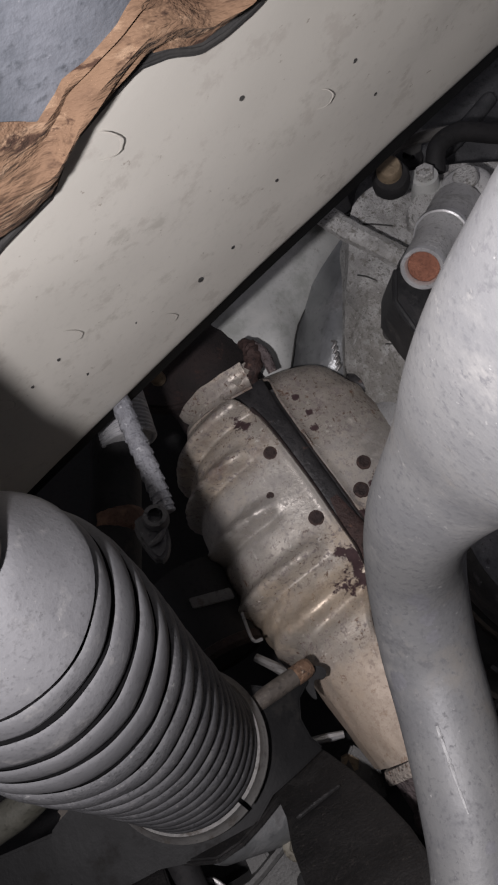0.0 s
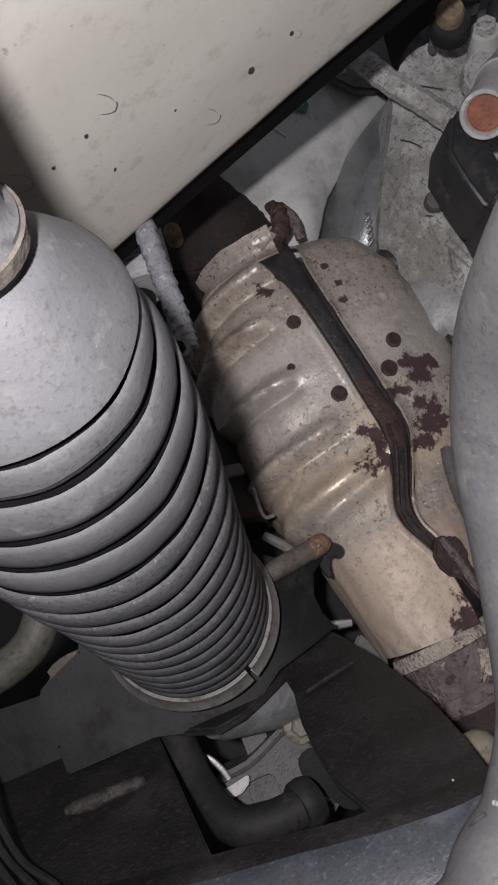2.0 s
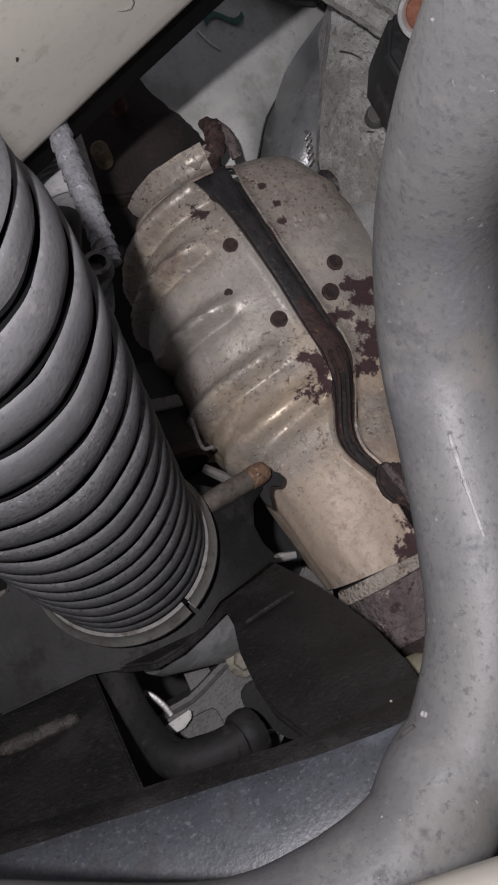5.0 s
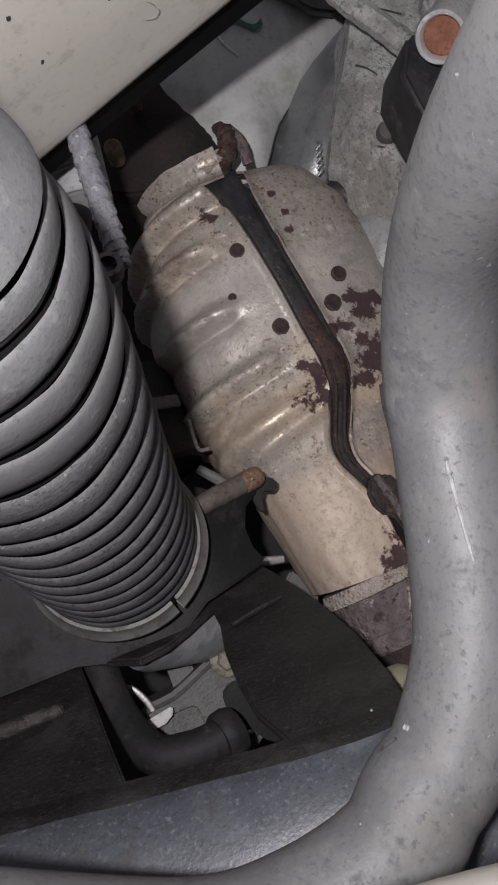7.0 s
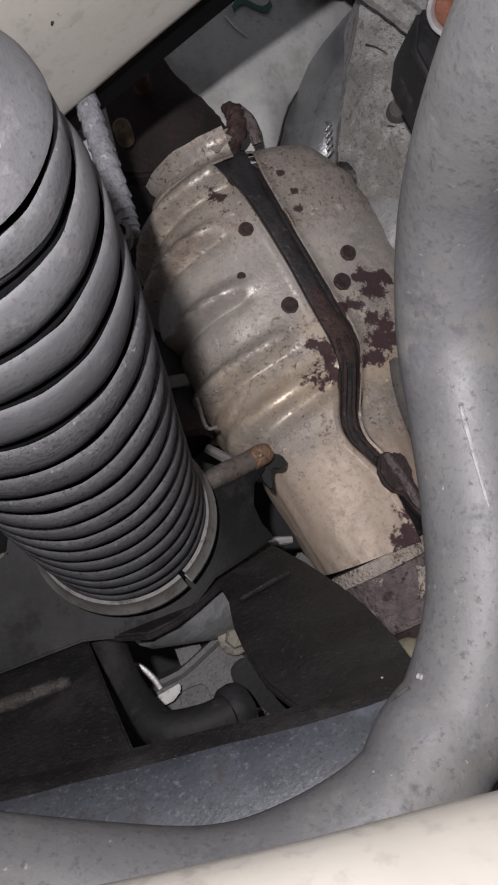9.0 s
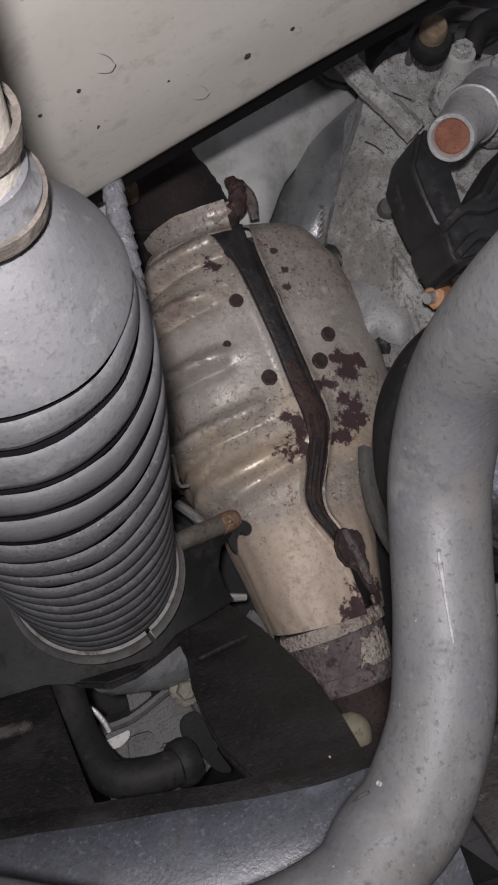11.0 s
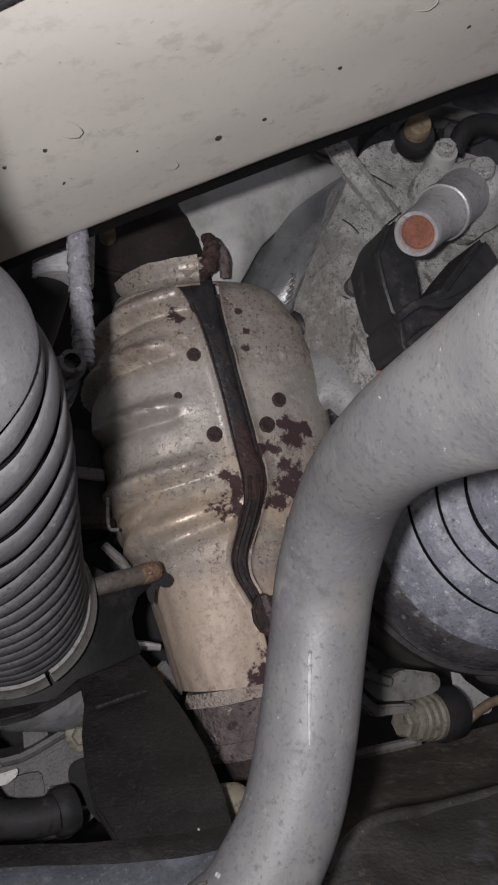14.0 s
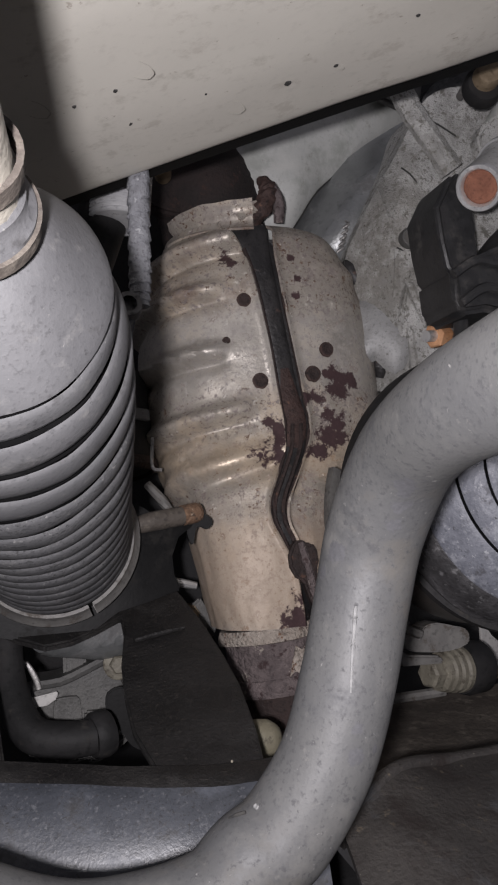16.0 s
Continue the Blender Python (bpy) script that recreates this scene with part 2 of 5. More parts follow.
ALU_DARK = paint("dark_shiny_sheet", (0.22, 0.228, 0.23), (0.31, 0.318, 0.32), 0.36, 0.55, 30, 0.25, 250, grain_dark=0.9, bump_dist=0.002, layers=[((0.24, 0.24, 0.236), 60, 0.54, 0.16), ((0.14, 0.14, 0.14), 30, 0.56, 0.14)])
ALU_BRIGHT = paint("machined_aluminium", (0.62, 0.62, 0.62), (0.74, 0.74, 0.73), 0.35, 0.7, 60, 0.15, 500)
STEEL = paint("dull_steel", (0.30, 0.29, 0.28), (0.42, 0.41, 0.40), 0.45, 0.7, 70, 0.2)
RUST = paint("brown_rust", (0.085, 0.045, 0.03), (0.15, 0.085, 0.06), 0.9, 0, 90, 0.7, 500, dust=(0.26, 0.15, 0.09), dust_amount=0.3, bump_dist=0.002)
RUST_DARK = paint("dark_exhaust_rust", (0.022, 0.015, 0.014), (0.045, 0.029, 0.026), 0.8, 0.1, 90, 0.7, 500, bump_dist=0.0015, layers=[((0.10, 0.055, 0.04), 150, 0.60, 0.1)])
RUST_PALE = paint("pale_scaled_rust", (0.10, 0.080, 0.080), (0.17, 0.138, 0.135), 0.9, 0, 90, 0.9, 350, bump_dist=0.003, layers=[((0.34, 0.30, 0.26), 85, 0.60, 0.05), ((0.055, 0.036, 0.036), 130, 0.57, 0.07)])
RUST_FLAKE = paint("pale_rust_flakes", (0.30, 0.255, 0.215), (0.44, 0.39, 0.34), 0.9, 0, 110, 1.0, 350, bump_dist=0.003, layers=[((0.16, 0.085, 0.05), 170, 0.55, 0.08), ((0.06, 0.036, 0.032), 260, 0.58, 0.06)])
# exhaust rust in a darker copy, the fender panel's shadow in its colour
INLET_RUST = paint("shaded_inlet_rust", (0.012, 0.0085, 0.008), (0.026, 0.017, 0.0155), 0.85, 0, 60, 0.5, 500, bump_dist=0.0015, layers=[((0.055, 0.030, 0.024), 110, 0.58, 0.12), ((0.10, 0.075, 0.06), 260, 0.66, 0.05)])
CORE_DARK = paint("dark_core_steel", (0.026, 0.025, 0.026), (0.050, 0.047, 0.047), 0.5, 0.3, 70, 0.4, 400, layers=[((0.10, 0.098, 0.10), 160, 0.60, 0.10), ((0.075, 0.045, 0.036), 130, 0.60, 0.08), ((0.012, 0.011, 0.011), 300, 0.58, 0.08)])
STRAP_RUST = paint("reddish_strap_rust", (0.040, 0.023, 0.020), (0.068, 0.040, 0.034), 0.75, 0.1, 120, 0.6, 500, bump_dist=0.0015, layers=[((0.15, 0.085, 0.062), 240, 0.61, 0.07), ((0.022, 0.015, 0.014), 200, 0.55, 0.08)])
PLUG = paint("brick_red_rubber_plug", (0.18, 0.07, 0.042), (0.25, 0.105, 0.065), 0.9, 0, 200, 0.6, 700, layers=[((0.09, 0.04, 0.025), 240, 0.60, 0.08)])
BRASS = paint("tarnished_brass", (0.16, 0.12, 0.075), (0.27, 0.21, 0.14), 0.6, 0.2, 120, 0.4)
COPPER = paint("orange_rusted_bolt", (0.42, 0.20, 0.09), (0.60, 0.33, 0.18), 0.7, 0.2, 120, 0.4)
BLACK_PLASTIC = paint("black_plastic", (0.016, 0.016, 0.017), (0.03, 0.03, 0.031), 0.48, 0, 60, 0.15, 500, dust=(0.07, 0.065, 0.06), dust_amount=0.2)
LOOM = paint("grey_cloth_tape", (0.15, 0.152, 0.165), (0.23, 0.235, 0.25), 0.85, 0, 160, 0.8, 900, layers=[((0.32, 0.325, 0.335), 300, 0.58, 0.08), ((0.08, 0.08, 0.088), 260, 0.58, 0.1)])
WHITE_PLASTIC = paint("white_plastic", (0.46, 0.45, 0.43), (0.58, 0.57, 0.55), 0.6, 0, 50, 0.1, layers=[((0.25, 0.235, 0.21), 120, 0.58, 0.12)])
CONDUIT = paint("pale_conduit", (0.34, 0.34, 0.35), (0.46, 0.46, 0.46), 0.5, 0.1, 60, 0.1, layers=[((0.2, 0.2, 0.2), 160, 0.56, 0.12)])
BROWN_STEEL = paint("brown_dusty_steel", (0.050, 0.042, 0.036), (0.085, 0.072, 0.060), 0.7, 0, 45, 0.5, 400, dust=(0.16, 0.14, 0.115), dust_amount=0.25, dust_scale=150)
ARM_STEEL = paint("dusty_arm_steel", (0.034, 0.031, 0.029), (0.056, 0.051, 0.047), 0.5, 0, 25, 0.5, 600, layers=[((0.022, 0.017, 0.015), 45, 0.50, 0.14), ((0.085, 0.090, 0.095), 30, 0.55, 0.2), ((0.09, 0.075, 0.055), 200, 0.60, 0.08), ((0.28, 0.26, 0.22), 430, 0.69, 0.04)])
BEAD = paint("dirty_weld_bead", (0.022, 0.019, 0.017), (0.040, 0.034, 0.030), 0.7, 0, 120, 0.6, 500, bump_dist=0.0015, layers=[((0.12, 0.105, 0.09), 260, 0.60, 0.08)])
JOINT_STEEL = paint("brown_joint_steel", (0.060, 0.052, 0.047), (0.095, 0.084, 0.075), 0.5, 0.2, 40, 0.2)
# near black that stands in for the gloom deep in the bay
DEEP = paint("dark_bay_gloom", (0.014, 0.014, 0.015), (0.028, 0.027, 0.027), 0.8, 0, 20, 0.3)
CONCRETE = paint("garage_concrete", (0.26, 0.255, 0.24), (0.36, 0.35, 0.33), 0.85, 0, 3, 0.4, 60, dust=(0.18, 0.175, 0.16), dust_amount=0.4, dust_scale=5)
GREEN = paint("green_chalk", (0.05, 0.13, 0.11), (0.08, 0.17, 0.14), 0.9, 0, 90, 0.1)
SCRATCH = paint("bare_scratch", (0.17, 0.17, 0.169), (0.27, 0.27, 0.266), 0.6, 0, 300, 0.3)
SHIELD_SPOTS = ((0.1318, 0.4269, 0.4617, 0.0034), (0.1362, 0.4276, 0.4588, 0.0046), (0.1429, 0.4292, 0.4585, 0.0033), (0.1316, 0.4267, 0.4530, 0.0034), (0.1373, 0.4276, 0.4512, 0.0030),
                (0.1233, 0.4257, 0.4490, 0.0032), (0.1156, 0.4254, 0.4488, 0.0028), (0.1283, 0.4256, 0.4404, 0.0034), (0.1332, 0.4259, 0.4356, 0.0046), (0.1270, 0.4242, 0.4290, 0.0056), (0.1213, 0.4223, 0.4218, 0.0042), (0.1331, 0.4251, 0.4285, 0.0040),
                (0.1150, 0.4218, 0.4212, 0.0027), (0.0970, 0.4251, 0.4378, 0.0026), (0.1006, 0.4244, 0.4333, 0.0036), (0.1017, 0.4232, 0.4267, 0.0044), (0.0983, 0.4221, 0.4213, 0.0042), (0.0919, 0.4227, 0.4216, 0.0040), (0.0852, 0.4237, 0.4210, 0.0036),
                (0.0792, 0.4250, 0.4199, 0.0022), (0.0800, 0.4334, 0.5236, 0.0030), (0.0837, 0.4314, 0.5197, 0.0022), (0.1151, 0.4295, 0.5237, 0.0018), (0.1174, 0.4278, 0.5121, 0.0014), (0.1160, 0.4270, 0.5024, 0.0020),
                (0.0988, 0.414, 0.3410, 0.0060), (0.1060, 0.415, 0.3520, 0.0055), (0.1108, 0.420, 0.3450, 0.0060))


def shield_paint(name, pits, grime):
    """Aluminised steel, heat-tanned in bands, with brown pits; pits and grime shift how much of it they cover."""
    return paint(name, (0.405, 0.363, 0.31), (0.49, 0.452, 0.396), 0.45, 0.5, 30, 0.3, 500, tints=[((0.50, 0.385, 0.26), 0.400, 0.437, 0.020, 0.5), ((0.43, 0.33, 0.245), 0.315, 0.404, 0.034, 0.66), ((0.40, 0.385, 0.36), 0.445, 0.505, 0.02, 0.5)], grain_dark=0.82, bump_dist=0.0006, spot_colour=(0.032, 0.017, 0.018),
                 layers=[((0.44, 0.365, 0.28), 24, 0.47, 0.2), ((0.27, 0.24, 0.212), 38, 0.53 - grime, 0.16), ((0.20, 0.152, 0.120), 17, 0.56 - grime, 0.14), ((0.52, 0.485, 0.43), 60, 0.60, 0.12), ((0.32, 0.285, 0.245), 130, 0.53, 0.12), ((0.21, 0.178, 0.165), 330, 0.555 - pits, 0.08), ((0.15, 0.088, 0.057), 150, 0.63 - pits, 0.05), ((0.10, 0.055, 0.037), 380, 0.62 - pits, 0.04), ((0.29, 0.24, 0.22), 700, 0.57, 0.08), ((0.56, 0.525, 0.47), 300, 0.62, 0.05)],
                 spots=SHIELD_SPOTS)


SHELL = shield_paint("aluminised_heat_shield", 0.02, 0.0)
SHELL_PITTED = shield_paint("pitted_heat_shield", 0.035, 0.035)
CAP_YELLOW = paint("yellowed_cap", (0.16, 0.145, 0.10), (0.22, 0.20, 0.145), 0.7, 0, 120, 0.3, layers=[((0.09, 0.08, 0.06), 200, 0.56, 0.1)])
DUSTY_PLASTIC = paint("dusty_plastic", (0.075, 0.075, 0.080), (0.12, 0.12, 0.125), 0.7, 0, 150, 0.4, layers=[((0.22, 0.22, 0.225), 260, 0.58, 0.08), ((0.03, 0.03, 0.032), 200, 0.58, 0.1)])
FLANGE_RUST = paint("flange_rust", (0.13, 0.075, 0.045), (0.24, 0.15, 0.095), 0.9, 0, 140, 0.6, 500, bump_dist=0.002, layers=[((0.06, 0.04, 0.03), 220, 0.54, 0.1), ((0.34, 0.26, 0.19), 300, 0.6, 0.08)])
# the body cream darkened in colour, as the torch overlights the close flange
CREAM_DIMMED = paint("dimmed_cream_paint", (0.25, 0.235, 0.205), (0.30, 0.285, 0.25), 0.6, 0, 18, 0.05, 300, grain_dark=0.92)


# ---- builders ----
def thing(name, base, label, category, group="", kind=""):
    ob = new(name)
    ob.location = base
    ob.empty_display_size = 0.01
    return tagged(ob, label, category, group, kind)


def finish(name, bm, mat, smooth=True, angle=40):
    me = bpy.data.meshes.new(name)
    bmesh.ops.recalc_face_normals(bm, faces=bm.faces[:])
    for f in bm.faces:
        f.smooth = smooth
    if smooth:
        lim = radians(angle)
        for e in bm.edges:
            if len(e.link_faces) == 2 and e.calc_face_angle(0) > lim:
                e.smooth = False
    bm.to_mesh(me)
    bm.free()
    me.materials.append(mat)
    return me


def part(name, bm, mat, parent, label="", smooth=True, angle=40):
    """One mesh object, modelled in world metres, under a thing or a part."""
    ob = new(name, finish(name, bm, mat, smooth, angle))
    ob.parent = parent
    at, p = Vector(), parent
    while p:
        at += p.location
        p = p.parent
    ob.location = -at
    if label:
        ob["label"] = label
    return ob


def curve_points(pts, steps=8):
    """A smooth line (Catmull-Rom) through the given points; each may carry extra numbers (radii)."""
    p = [np.array(q, float) for q in pts]
    p = [2 * p[0] - p[1]] + p + [2 * p[-1] - p[-2]]
    out = []
    for i in range(1, len(p) - 2):
        for k in range(steps):
            t = k / steps
            out.append(0.5 * (2 * p[i] + (p[i + 1] - p[i - 1]) * t + (2 * p[i - 1] - 5 * p[i] + 4 * p[i + 1] - p[i + 2]) * t * t
                              + (3 * p[i] - p[i - 1] - 3 * p[i + 1] + p[i + 2]) * t ** 3))
    out.append(p[-2])
    return out


def sweep(pts, seg=14, steps=8, flat=1.0, cap=True, ref=(0, 0, 1), shape=None):
    """A tube along points (x, y, z, radius). flat: the second radius as a share of the first. shape(i, share, angle): a factor on the radius."""
    line = curve_points(pts, steps)
    bm, rings = bmesh.new(), []
    for i, q in enumerate(line):
        a, b = line[max(i - 1, 0)], line[min(i + 1, len(line) - 1)]
        d = Vector(b[:3] - a[:3]).normalized()
        side = d.cross(Vector(ref))
        side = side.normalized() if side.length > 1e-4 else d.orthogonal().normalized()
        up = side.cross(d)
        f = q[4] if len(q) > 4 else flat
        ring = []
        for k in range(seg):
            w = 2 * math.pi * k / seg
            r = q[3] * (shape(i, i / (len(line) - 1), w) if shape else 1)
            ring.append(bm.verts.new(Vector(q[:3]) + side * (r * math.cos(w)) + up * (r * f * math.sin(w))))
        rings.append(ring)
    for r0, r1 in zip(rings, rings[1:]):
        for k in range(seg):
            bm.faces.new((r0[k], r0[(k + 1) % seg], r1[(k + 1) % seg], r1[k]))
    if cap:
        bm.faces.new(rings[0][::-1])
        bm.faces.new(rings[-1])
    return bm


def revolve(profile, p0, p1, seg=40, wobble=0.0, start=0.0, turn=360.0, bm=None):
    """Turns (s, r) about the axis from p0 towards p1; s in metres from p0. Ends at r = 0 are closed."""
    p0, d = Vector(p0), (Vector(p1) - Vector(p0)).normalized()
    u = d.cross(Vector((0, 0, 1)))
    u = u.normalized() if u.length > 1e-4 else Vector((1, 0, 0))
    v = u.cross(d)
    bm = bm or bmesh.new()
    full = turn >= 359.9
    count = seg if full else seg + 1
    rings = []
    for j, (s, r) in enumerate(profile):
        if r < 1e-6:
            rings.append([bm.verts.new(p0 + d * s)])
            continue
        ring = []
        for k in range(count):
            w = radians(start) + radians(turn) * k / seg
            rr = r * (1 + wobble * noise.noise(Vector((math.cos(w) * 2, math.sin(w) * 2, s * 80))))
            ring.append(bm.verts.new(p0 + d * s + (u * math.cos(w) + v * math.sin(w)) * rr))
        rings.append(ring)
    for a, b in zip(rings, rings[1:]):
        for k in range(seg):
            i, j = k, (k + 1) % count if full else k + 1
            if len(a) == 1 and len(b) == 1:
                continue
            if len(a) == 1:
                bm.faces.new((a[0], b[j], b[i]))
            elif len(b) == 1:
                bm.faces.new((a[i], a[j], b[0]))
            else:
                bm.faces.new((a[i], a[j], b[j], b[i]))
    return bm


def prism(outline, place, thick, bevel=0.001, holes=(), segments=2):
    """A plate: an outline of (u, v), with holes, laid into the world by place(u, v, w), w from 0 to thick."""
    bm = bmesh.new()
    edges = []
    for loop in (outline, *holes):
        vs = [bm.verts.new((u, v, 0)) for u, v in loop]
        edges += [bm.edges.new((vs[i], vs[(i + 1) % len(vs)])) for i in range(len(vs))]
    bmesh.ops.triangle_fill(bm, edges=edges, use_beauty=True)
    bmesh.ops.recalc_face_normals(bm, faces=bm.faces[:])
    bmesh.ops.dissolve_limit(bm, angle_limit=0.01, verts=bm.verts[:], edges=bm.edges[:], delimit=set()) if not holes else None
    got = bmesh.ops.extrude_face_region(bm, geom=bm.faces[:])
    for v in got["geom"]:
        if isinstance(v, bmesh.types.BMVert):
            v.co.z = thick
    bmesh.ops.recalc_face_normals(bm, faces=bm.faces[:])
    if bevel:
        rim = [e for e in bm.edges if len(e.link_faces) == 2 and e.calc_face_angle(0) > 0.6]
        bmesh.ops.bevel(bm, geom=rim, offset=bevel, segments=segments, affect="EDGES", clamp_overlap=True)
    for v in bm.verts:
        v.co = Vector(place(v.co.x, v.co.y, v.co.z))
    return bm


def smooth_loop(pts, steps=4):
    """A closed rounded outline through (u, v)."""
    p = [np.array(q, float) for q in pts]
    k = len(p)
    out = []
    for i in range(k):
        a, b, c, d = p[i - 1], p[i], p[(i + 1) % k], p[(i + 2) % k]
        for j in range(steps):
            t = j / steps
            out.append(tuple(0.5 * (2 * b + (c - a) * t + (2 * a - 5 * b + 4 * c - d) * t * t + (3 * b - a - 3 * c + d) * t ** 3)))
    return out


def sheet(nu, nv, place, thick=0.0):
    """A grid surface place(u, v), u and v from 0 to 1, with a thickness along its normals."""
    bm = bmesh.new()
    g = [[bm.verts.new(place(i / nu, j / nv)) for i in range(nu + 1)] for j in range(nv + 1)]
    for j in range(nv):
        for i in range(nu):
            bm.faces.new((g[j][i], g[j][i + 1], g[j + 1][i + 1], g[j + 1][i]))
    bm.normal_update()
    if thick:
        bmesh.ops.solidify(bm, geom=bm.faces[:], thickness=thick)
    return bm


def box(lo, hi, bevel=0.002, segments=2):
    bm = bmesh.new()
    bmesh.ops.create_cube(bm, size=1)
    for v in bm.verts:
        v.co = Vector([lo[i] + (v.co[i] + 0.5) * (hi[i] - lo[i]) for i in range(3)])
    if bevel:
        bmesh.ops.bevel(bm, geom=bm.edges[:], offset=bevel, segments=segments, affect="EDGES")
    return bm


def hexagon(p0, p1, r, chamfer=0.0008):
    """A hexagonal bolt head from p0 to p1."""
    h = (Vector(p1) - Vector(p0)).length
    return revolve([(0, 0), (0, r), (h - chamfer, r), (h, r - chamfer), (h, 0)], p0, p1, seg=6)


def interp(x, table):
    return np.array([np.interp(x, [row[0] for row in table], [row[i] for row in table]) for i in range(1, len(table[0]))])


# ---- the setting ----
ground = new("ground", finish("ground", box((-1.3, -1.1, -0.05), (1.5, 1.5, 0), 0), CONCRETE, False))
tagged(ground, "bare grey concrete garage floor under the car", "floor", kind="structure")

# engine bay closed behind and above by added panels, gloom in their dark colour
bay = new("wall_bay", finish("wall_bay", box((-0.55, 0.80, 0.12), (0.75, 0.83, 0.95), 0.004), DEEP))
tagged(bay, "dark backdrop bulkhead added to close the engine bay", "wall", kind="structure")
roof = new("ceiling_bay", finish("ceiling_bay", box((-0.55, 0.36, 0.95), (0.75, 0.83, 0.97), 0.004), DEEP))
tagged(roof, "dark unseen cover added over the engine bay", "ceiling", kind="structure")


# ---- inner fender panel: cream sheet over the view, its inboard edge folded up ----
def rail_z(x, y):
    return 0.5258 + 0.2387 * (x - 0.0583) + 0.0105 * (y - 0.248)


def edge_y(x):
    return 0.341 - 0.50 * max(x, -0.2) + 0.35 * max(x, 0.0) ** 2


fender = thing("inner_fender_panel", (0.05, 0.25, 0.53), "cream painted inner fender panel with rusty torn outer seam", "car body")


def torn(x):
    return interp(x, [(-0.16, 0.30), (-0.03, 0.208), (-0.006, 0.1955), (0.0032, 0.1900), (0.0185, 0.1835), (0.0225, 0.1765), (0.0260, 0.1710), (0.0354, 0.1655), (0.0447, 0.1608), (0.0530, 0.1625), (0.0610, 0.1668), (0.0680, 0.1665), (0.0770, 0.1640), (0.10, 0.150), (0.40, 0.08)])[0]


def fender_sheet(u, v):
    x = -0.16 + 0.56 * u
    y0, y1 = torn(x) - 0.004, edge_y(x)
    if v < 0.8:
        y = y0 + (y1 - 0.007 - y0) * v / 0.8
        z = rail_z(x, y)
    else:
        a = (v - 0.8) / 0.2
        if a < 0.5:
            w = a / 0.5 * math.pi / 2
            y, z = y1 - 0.007 + 0.007 * math.sin(w), rail_z(x, y1) + 0.007 * (1 - math.cos(w))
        else:
            y, z = y1, rail_z(x, y1) + 0.007 + (a - 0.5) * 0.16
    z += 0.0006 * noise.noise(Vector((x * 30, y * 30, 0)))
    return (x, y, z)


part("panel", sheet(70, 40, fender_sheet, -0.0015), CREAM, fender)
# added black strip: the panel's shadow on the engine side, built as a sheet
part("inner_strip", sheet(60, 8, lambda u, v: (-0.16 + 0.56 * u, edge_y(-0.16 + 0.56 * u) + 0.0006 + 0.020 * v, rail_z(-0.16 + 0.56 * u, edge_y(-0.16 + 0.56 * u)) + 0.0050 + 0.0030 * v), 0.0015), EDGE_SHADE, fender, "black strip added behind the panel edge as its shadow")
for x, y, r in ((0.0105, 0.252, 0.0042), (0.046, 0.2835, 0.0038), (0.033, 0.180, 0.0050), (-0.017, 0.266, 0.0045), (0.077, 0.267, 0.0015), (0.105, 0.215, 0.0042)):
    z = rail_z(x, y)
    part("spot_weld", revolve([(0.00020, r), (0.00020, r * 0.92)], (x, y, z), (x - 0.23, y - 0.01, z - 0.97), 24, 0.06), CREAM_WORN, fender, smooth=False)
for x, y, r in ((0.061, 0.273, 0.0014), (0.012, 0.284, 0.0012), (0.075, 0.266, 0.0009), (0.075, 0.194, 0.0009), (0.005, 0.262, 0.0009), (0.117, 0.208, 0.001),
                (-0.006, 0.268, 0.0007), (0.092, 0.243, 0.0007), (0.131, 0.231, 0.0008), (0.034, 0.272, 0.0006)):
    z = rail_z(x, y)
    part("paint_chip", revolve([(-0.0006, r), (0.00015, r * 0.9), (0.0002, 0)], (x, y, z), (x - 0.23, y - 0.01, z - 0.97), 9, 0.4), SEALANT_DARK, fender, "small dark rusty paint chip")


def seal_strip(lo, hi, drop, rough, seed):
    def place(u, v):
        x = -0.16 + 0.56 * u
        low = lo - (0.022 * max(0.0, min(1.0, (0.024 - x) / 0.02)) if drop > 0.001 else 0.0)
        y = torn(x) + low + (hi - low) * v
        bulge = math.sin(math.pi * v)
        return (x, y, rail_z(x, y) - drop * bulge - 0.0015 + 0.5 * rough * noise.noise(Vector((x * 60, v * 5, seed))) + rough * noise.noise(Vector((x * 22, v * 7 + 2 * noise.noise(Vector((x * 40, 0, seed))), seed))))
    return sheet(240, 12, place, -0.002)


part("torn_seam", seal_strip(-0.019, -0.0015, 0.005, 0.0034, 1.0), RUST_EDGE, fender, "orange flaking rust along the seam")
part("sealer_gap", seal_strip(-0.002, 0.0022, 0.0004, 0.0003, 3.0), SEALANT_DARK, fender, "dark gap beside the rust")


def wing_place(u, v):
    x = -0.16 + 0.56 * u
    y = torn(x) - 0.017 - 0.25 * v
    return (x, y, rail_z(x, y) - 0.003 + 0.02 * v + 0.002 * noise.noise(Vector((x * 40, y * 40, 5))))


part("arch_lip", sheet(70, 20, wing_place, 0.002), UNDERSEAL, fender, "blue-grey sealed wheel arch metal")

# ---- steering rack boot and tie rod ----
BN, BF = Vector((-0.0318, 0.1874, 0.4329)), Vector((-0.0120, 0.384, 0.3870))
axis = (BF - BN).normalized()
LONG = (BF - BN).length
FOLD_AT = (0.0110, 0.0208, 0.0326, 0.0453, 0.0586, 0.0713, 0.0848, 0.0965, 0.1090, 0.1210, 0.1325, 0.1440, 0.1560, 0.1680, 0.1795, 0.1900, 0.1985)
